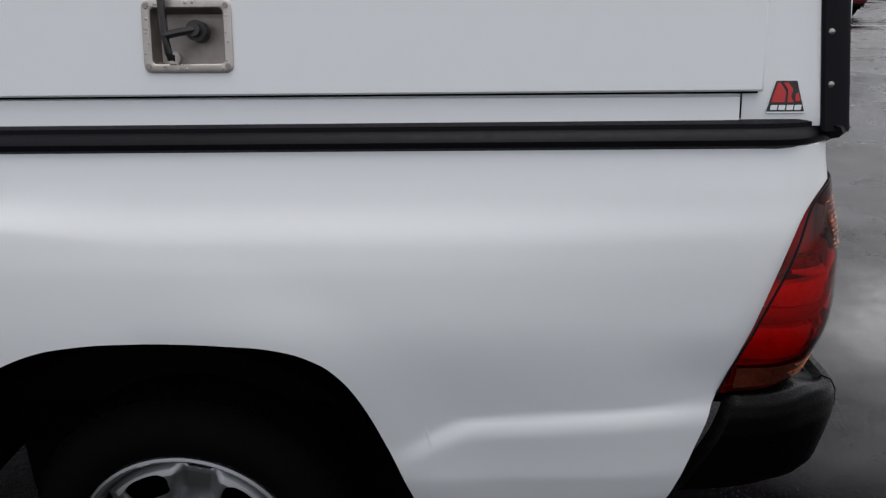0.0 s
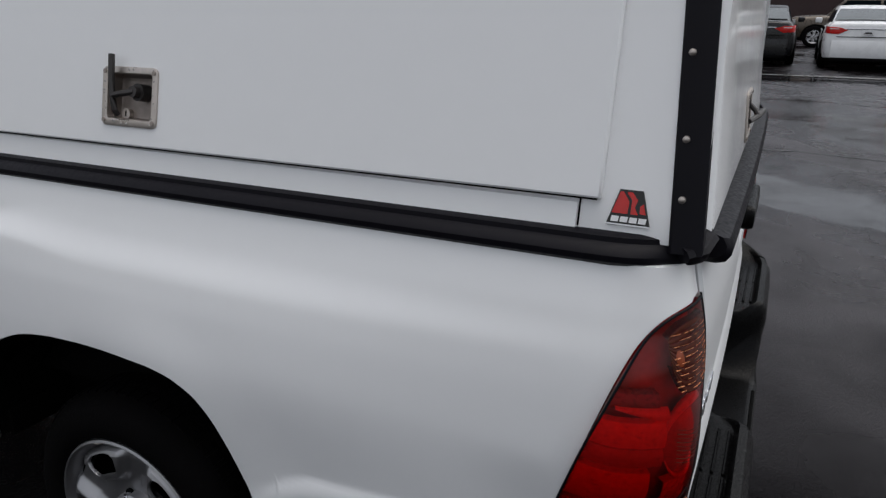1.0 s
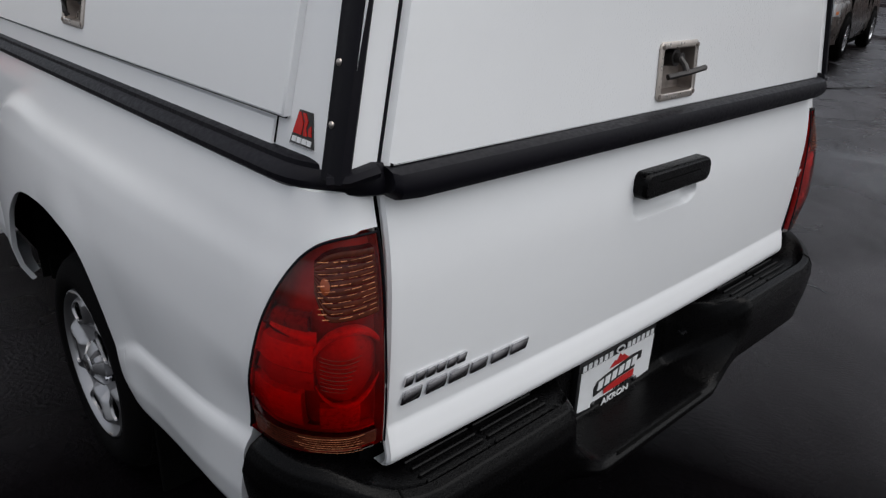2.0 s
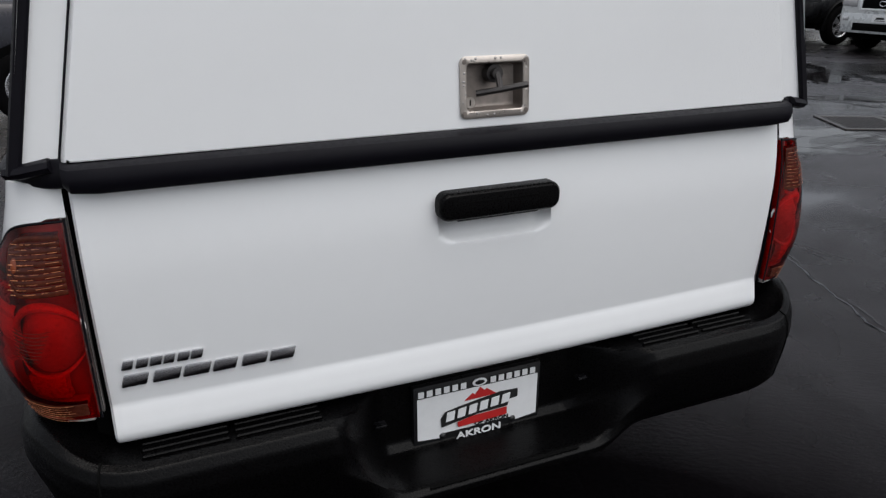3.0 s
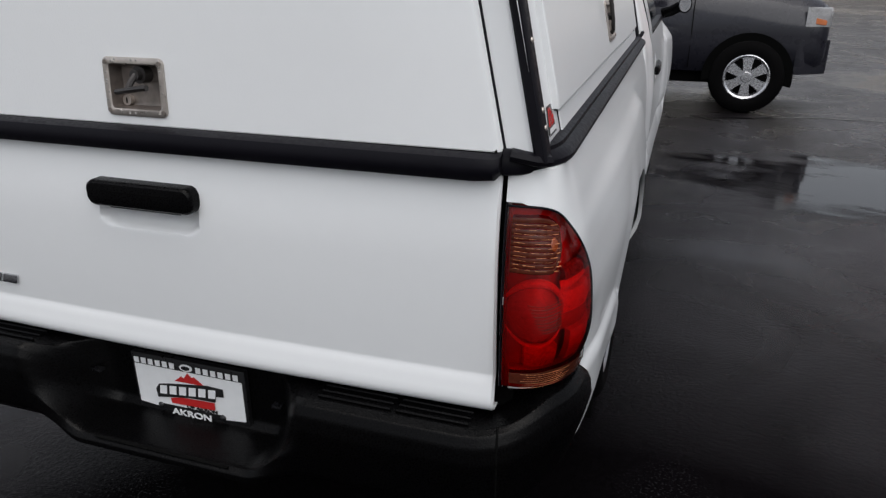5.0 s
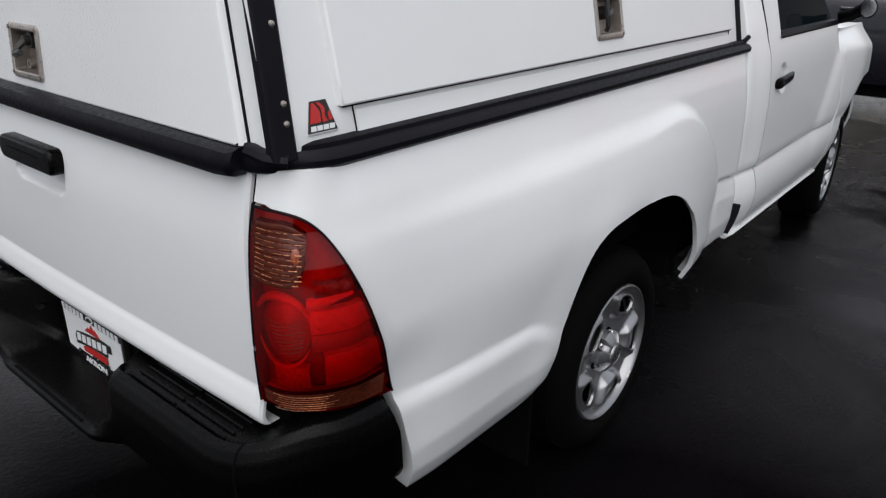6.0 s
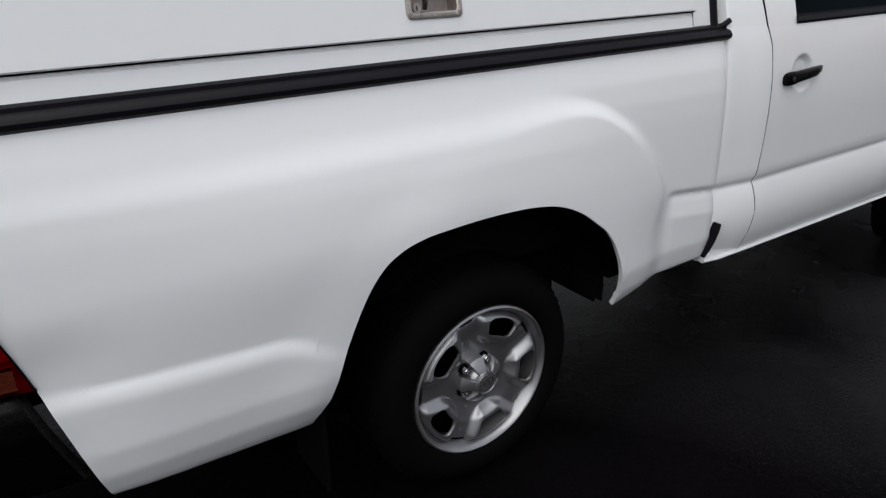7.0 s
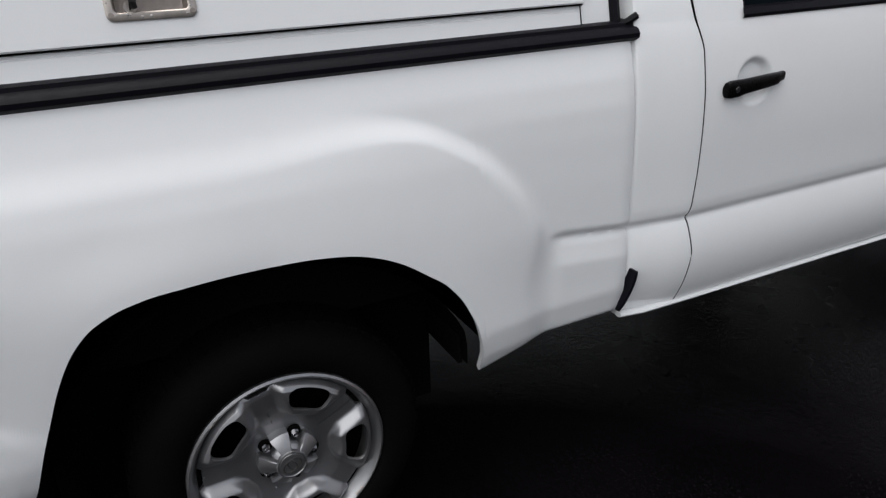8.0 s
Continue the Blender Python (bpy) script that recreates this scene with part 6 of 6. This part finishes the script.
# row seen past the tail of the truck, rears to the lane
build_car("parked_sedan", parked(18.0 + 2.42, -1.62, 0), "white", "white sedan parked tail-out on wet asphalt", "car", **SEDAN, spokes=5)
build_car("parked_sedan", parked(18.1 + 2.42, -4.25, 0), "black", "black sedan parked tail-out beside a white one", "car", **SEDAN, spokes=5)
build_car("parked_sedan", parked(18.1 + 2.42, -6.75, 0), "black", "black sedan parked tail-out in the row", "car", **SEDAN)
build_car("parked_sedan", parked(18.3 + 2.42, 0.80, 0), "black", "black sedan with chrome strip parked tail-out", "car", **SEDAN)
build_car("parked_suv", parked(18.2 + 2.35, -9.45, 0), "maroon", "dark maroon sport utility parked tail-out", "car", **SUV)
build_car("parked_hatchback", parked(13.05, 1.78, -4), "cream", "cream boxy hatchback on the wet lane", "car", **BOXY, nose="slim")
build_car("parked_suv", parked(29.5, -2.2, 88), "olive", "olive brown sport utility standing across the far lane", "car", **SUV)
build_car("parked_suv", parked(26.5, -3.9, 180), "black", "black sport utility nose-out behind the sedans", "car", **SUV)
build_car("parked_sedan", parked(27.5, -7.4, 180), "silver", "silver sedan in the far row", "car", **SEDAN)
# row nose-out beyond the lane
build_car("parked_hatchback", parked(10.35 + 2.05, 4.64, 190), "brown", "bronze brown boxy hatchback parked nose-out", "car", **BOXY, nose="slim")
build_car("parked_suv", parked(11.60 + 2.3, 8.00, 181), "silver", "silver compact sport utility parked nose-out", "car", **SUV, nose="framed")
build_car("parked_pickup", parked(11.75 + 2.40, 10.58, 181), "black", "black pickup with a white grille surround, nose-out", "pickup truck", **TRUCKY, nose="framed", low="black")
build_car("parked_suv", parked(11.35 + 2.35, 13.75, 181), "white", "white sport utility with chrome grille, nose-out", "car", **SUV, nose="chrome")
build_car("parked_suv", parked(11.45 + 2.35, 16.52, 181), "gold", "gold beige sport utility parked nose-out", "car", **SUV, nose="chrome")
build_car("parked_suv", parked(11.60 + 2.35, 19.3, 181), "silver", "pale silver sport utility parked nose-out", "car", **SUV, nose="chrome")
build_car("parked_suv", parked(11.80 + 2.35, 22.1, 181), "silver", "light silver sport utility at the end of the row", "car", **SUV, nose="chrome")
# slate pickup standing across the nose of the white truck
build_car("parked_pickup", parked(-0.03, 7.58, 0), "graphite", "dark graphite pickup standing across behind the white truck", "pickup truck", **{**TRUCKY, "L": 4.55, "r": 0.355, "clear": 0.37}, nose="chrome")

# ---- far buildings ----
def building(name, x0, x1, y0, y1, h, mat, label, kindname="building"):
    t = thing(name, pose((x0 + x1) / 2, (y0 + y1) / 2, 0), label, kindname)
    bm = bmesh.new()
    box(bm, -(x1 - x0) / 2, (x1 - x0) / 2, -(y1 - y0) / 2, (y1 - y0) / 2, 0, h, 0.02, 1)
    part("wall", bm, mat, t)
    bm = bmesh.new()
    box(bm, -(x1 - x0) / 2 - 0.15, (x1 - x0) / 2 + 0.15, -(y1 - y0) / 2 - 0.15, (y1 - y0) / 2 + 0.15, h, h + 0.25, 0.03, 1)
    part("roof", bm, MAROON, t)
    return t


hall = building("service_building", -12, 44, 39.0, 52.0, 6.0, STUCCO, "pale service building with red columns beyond the car park")
for x in (18.6, 24.5, 30.5):
    bm = bmesh.new()
    box(bm, x - 16 - 0.6, x - 16 + 0.6, -6.56, -6.45, 0.0, 2.3, 0.02, 1)
    door = part("door", bm, DARKGLASS, hall, "dark glazed doorway")
    bm = bmesh.new()
    box(bm, x - 16 - 0.7, x - 16 + 0.7, -6.53, -6.48, 2.3, 2.42, 0.01, 1)
    part("door_head", bm, MAROON, door)
bm = bmesh.new()
box(bm, -28, 28, -6.62, -6.5, 0.0, 0.35, 0.01, 1)
part("plinth", bm, surface("tan_plinth", (0.34, 0.29, 0.23), 0.8, 0, 0, 12, 0.2, 0.002), hall, "tan plinth course")
for x, wd in ((13.2, 0.85), (14.6, 0.36), (16.27, 0.36)):
    t = thing("red_column", pose(x, 36.2, 0), "red painted column standing before the pale building", "column", "red columns")
    bm = bmesh.new()
    box(bm, -wd / 2, wd / 2, -0.22, 0.22, 0.0, 4.2, 0.03, 2)
    part("shaft", bm, REDPAINT, t)
    bm = bmesh.new()
    box(bm, -wd / 2 - 0.03, wd / 2 + 0.03, -0.25, 0.25, 0.0, 0.06, 0.01, 1)
    part("base_plate", bm, SEAM, t)
for x in (22.0, 28.5):
    t = thing("red_pylon", pose(x, 38.0, 0), "tall red painted pylon mirrored in the puddles", "pylon", "red pylons")
    bm = bmesh.new()
    box(bm, -0.62, 0.62, -0.3, 0.3, 0.0, 11.6, 0.05, 2)
    part("shaft", bm, REDPAINT, t)
    bm = bmesh.new()
    box(bm, -0.66, 0.66, -0.34, 0.34, 0.0, 0.08, 0.01, 1)
    part("base_plate", bm, SEAM, t)
building("dark_building", 48, 60, -60, 26, 7.0, MAROON, "long dark brown building beyond the parked rows")

# ---- ground ----
def ground_sheet():
    bm = bmesh.new()
    def axis(lo, hi, fine0, fine1):
        return sorted(set(list(np.linspace(lo, fine0, 14)) + list(np.linspace(fine0, fine1, 60)) + list(np.linspace(fine1, hi, 14))))
    xs, ys = axis(-600, 600, -6, 24), axis(-600, 600, -10, 40)
    grid(bm, [[(x, y, 0.0) for y in ys] for x in xs])
    return tagged(part("ground", bm, ASPHALT), "dark wet asphalt car park with puddles", "ground", "", "structure")


ground_sheet()
TAR = surface("black_crack_tar", (0.006, 0.006, 0.007), 0.12, 0, 0, 20, 0.3, 0.0008, 0.08)


def ribbon(name, pts, width, mat, label, wander=0.06, seed=1, z=0.004, kind="structure"):
    """An irregular thin strip lying on the ground along a line."""
    rnd = random.Random(seed)
    bm = bmesh.new()
    fine, step = [], 0.12 if width > 0.02 else 0.03
    for (x0, y0), (x1, y1) in zip(pts[:-1], pts[1:]):
        n = max(2, int(math.hypot(x1 - x0, y1 - y0) / step))
        for k in range(n):
            fine.append((x0 + (x1 - x0) * k / n, y0 + (y1 - y0) * k / n))
    fine.append(pts[-1])
    rows, drift = [], 0.0
    for i, (x, y) in enumerate(fine):
        a, b = fine[max(0, i - 1)], fine[min(len(fine) - 1, i + 1)]
        d = Vector((b[0] - a[0], b[1] - a[1], 0)).normalized()
        n = Vector((-d.y, d.x, 0))
        drift = 0.85 * drift + rnd.uniform(-wander, wander) * 0.5
        half = width * rnd.uniform(0.25, 0.65) * (0.2 if i in (0, len(fine) - 1) else 1)
        c = Vector((x, y, z)) + n * drift
        rows.append([c - n * half, c, c + n * half])
    grid(bm, rows)
    for f in bm.faces:
        f.normal_update()
    ob = part(name, bm, mat)
    return tagged(ob, label, "ground mark", "", kind)


ribbon("pavement_gutter", [(8.6, 5.4), (8.9, 6.4), (9.3, 7.6), (9.9, 9.2), (10.2, 11.2), (10.5, 13.5), (10.3, 16.2), (10.6, 19.5)], 0.34, TAR, "wet black gutter line along the parked row", 0.07, 3)
ribbon("pavement_crack", [(5.4, 6.9), (6.2, 6.0), (6.6, 5.0), (6.9, 4.2)], 0.05, TAR, "tarred crack in the asphalt", 0.06, 5)
ribbon("pavement_crack", [(1.0, 6.2), (2.1, 6.55), (2.85, 6.57), (3.28, 6.25), (3.8, 6.4), (4.6, 6.6), (5.6, 6.7)], 0.04, TAR, "tarred crack in the asphalt", 0.06, 6)
ribbon("pavement_crack", [(3.6, 13.6), (5.0, 13.3), (6.0, 13.5)], 0.09, TAR, "tarred crack in the asphalt", 0.08, 7)
ribbon("pavement_crack", [(6.6, 3.2), (7.6, 2.9), (8.8, 2.2)], 0.10, TAR, "tarred crack in the asphalt", 0.08, 8)
ribbon("pavement_crack", [(11.0, 0.9), (11.2, -0.4), (10.7, -1.9), (10.9, -3.2)], 0.07, TAR, "tarred crack in the asphalt", 0.08, 9)
ribbon("pavement_crack", [(6.0, 1.2), (6.4, -0.2), (6.2, -1.4), (6.3, -2.9)], 0.035, TAR, "thin crack in the asphalt", 0.05, 10)
PALESEAL = surface("pale_worn_sealant", (0.010, 0.009, 0.010), 0.34, 0, 0, 60, 0.5, 0.0006, 0.1)
for off, wide, mat, seed in ((0.0, 0.010, TAR, 15), (0.022, 0.010, PALESEAL, 16), (-0.03, 0.007, PALESEAL, 17)):
    ribbon("pavement_crack", [(3.25 + off, 3.0), (2.99 + off, 2.37), (2.68 + off, 1.85), (2.51 + off, 1.59), (2.3 + off, 1.08), (2.13 + off, 0.65), (2.05 + off, 0.2)], wide, mat, "ragged worn crack in the asphalt", 0.022, seed, 0.002)
ribbon("pavement_gutter", [(15.5, 2.2), (15.7, 0.0), (15.5, -2.5), (15.7, -5.0), (15.6, -9.0)], 0.30, TAR, "wet black gutter line before the parked row", 0.06, 11)
ribbon("pavement_line", [(15.95, 2.6), (15.95, -10.0)], 0.11, STRIPE, "worn white painted line", 0.004, 12)
for x in (5.6, 8.2, 10.8):
    ribbon("pavement_line", [(x, 31.0), (x + 0.9, 37.8)], 0.14, STRIPE, "worn white parking stripe", 0.004, int(x * 10))
ribbon("pavement_line", [(10.6, 23.6), (12.2, 24.0)], 0.12, STRIPE, "worn white parking stripe", 0.004, 44)

def puddle_water():
    """Standing water that thins out raggedly towards the rim of its sheet."""
    m, n, l, b = material("puddle_water")
    b.inputs["Base Color"].default_value = (0.007, 0.0062, 0.0072, 1)
    b.inputs["Specular IOR Level"].default_value = 0.30
    tex = n.new("ShaderNodeTexCoord")
    away = n.new("ShaderNodeVectorMath")
    away.operation = "LENGTH"
    l.new(tex.outputs["Object"], away.inputs[0])

    def noise_at(scale, detail, rough):
        t = n.new("ShaderNodeTexNoise")
        t.inputs["Scale"].default_value, t.inputs["Detail"].default_value, t.inputs["Roughness"].default_value = scale, detail, rough
        l.new(tex.outputs["Object"], t.inputs["Vector"])
        return t.outputs["Fac"]

    def ranged(src, a, c, lo, hi):
        r = n.new("ShaderNodeMapRange")
        for key, v in (("From Min", a), ("From Max", c), ("To Min", lo), ("To Max", hi)):
            r.inputs[key].default_value = v
        l.new(src, r.inputs["Value"])
        return r.outputs[0]

    def maths(op, p, q):
        k = n.new("ShaderNodeMath")
        k.operation = op
        for i, v in enumerate((p, q)):
            if isinstance(v, (int, float)):
                k.inputs[i].default_value = v
            else:
                l.new(v, k.inputs[i])
        return k.outputs[0]

    rim = maths("ADD", away.outputs["Value"], ranged(noise_at(3.2, 6, 0.62), 0.25, 0.75, -0.42, 0.42))
    l.new(ranged(noise_at(2.6, 5, 0.6), 0.35, 0.65, 0.03, 0.13), b.inputs["Roughness"])
    clear = n.new("ShaderNodeBsdfTransparent")
    mix = n.new("ShaderNodeMixShader")
    l.new(ranged(rim, 0.66, 0.94, 0.0, 1.0), mix.inputs[0])
    l.new(b.outputs[0], mix.inputs[1])
    l.new(clear.outputs[0], mix.inputs[2])
    l.new(mix.outputs[0], n["Material Output"].inputs["Surface"])
    return m


WATER = puddle_water()


def puddle(cx, cy, rx, ry, turn):
    """A thin sheet of standing water; its own space is a unit disc, so that the rim thins alike all round."""
    bm = bmesh.new()
    rows = [[(q * math.cos(2 * math.pi * k / 96), q * math.sin(2 * math.pi * k / 96), 0) for q in (0.02, 0.4, 0.8, 1.2, 1.5)] for k in range(96)]
    grid(bm, rows, wrap_u=True)
    wet = part("puddle", bm, WATER, at=pose(cx, cy, 0.003, 0, 0, turn) @ Matrix.Diagonal((rx, ry, 1, 1)))
    return tagged(wet, "shallow rain puddle on the asphalt", "puddle", "puddles", "structure")


for cx, cy, rx, ry, turn in ((3.35, 3.85, 2.75, 0.98, -14), (5.9, 3.0, 0.8, 0.20, -12), (7.4, 4.6, 1.0, 0.28, -30), (8.3, 6.2, 0.8, 0.34, 40), (14.9, -1.0, 0.4, 2.8, 5), (9.6, 9.8, 0.34, 1.7, 0)):
    puddle(cx, cy, rx, ry, turn)

# storm drain grate
grate = thing("storm_grate", pose(6.15, 3.55, 0, 0, 0, -25), "rusty iron storm drain grate set in the asphalt", "drain grate")
bm = bmesh.new()
for x0, x1, y0, y1 in ((-0.62, 0.62, -0.34, -0.29), (-0.62, 0.62, 0.29, 0.34), (-0.62, -0.57, -0.29, 0.29), (0.57, 0.62, -0.29, 0.29), (-0.03, 0.03, -0.29, 0.29)):
    box(bm, x0, x1, y0, y1, 0.0, 0.014, 0.003, 1)
part("frame", bm, DARKSTEEL, grate)
bm = bmesh.new()
box(bm, -0.60, 0.60, -0.32, 0.32, 0.001, 0.004)
part("shaft", bm, SEAM, grate)
for k in range(26):
    x = -0.545 + k * 0.042 + (0.06 if k > 12 else 0) * 0.5
    bm = bmesh.new()
    box(bm, x - 0.009, x + 0.009, -0.29, 0.29, 0.003, 0.012, 0.002, 1)
    part("bar", bm, DARKSTEEL, grate)
# litter on the lane
bm = bmesh.new()
box(bm, -0.10, 0.10, -0.05, 0.05, 0.0, 0.05, 0.02, 2)
litter = part("red_wrapper", bm, REDBRIGHT, at=pose(5.3, 12.9, 0.0, 0, 0, 20))
tagged(litter, "crumpled red wrapper lying on wet asphalt", "litter")
bm = bmesh.new()
box(bm, -0.10, 0.10, -0.06, 0.06, 0.0, 0.04, 0.02, 2)
tagged(part("black_scrap", bm, BLACKTRIM, at=pose(5.50, 12.55, 0.0, 0, 0, -15)), "black plastic scrap lying on wet asphalt", "litter")
bm = bmesh.new()
box(bm, -0.03, 0.03, -0.012, 0.012, 0.0, 0.008, 0.004, 1)
tagged(part("paper_scrap", bm, PLATEWHITE, at=pose(0.95, -0.76, 0.0, 0, 0, 60) @ Matrix.Diagonal((0.55, 0.55, 0.8, 1))), "small white paper scrap on the asphalt", "litter")
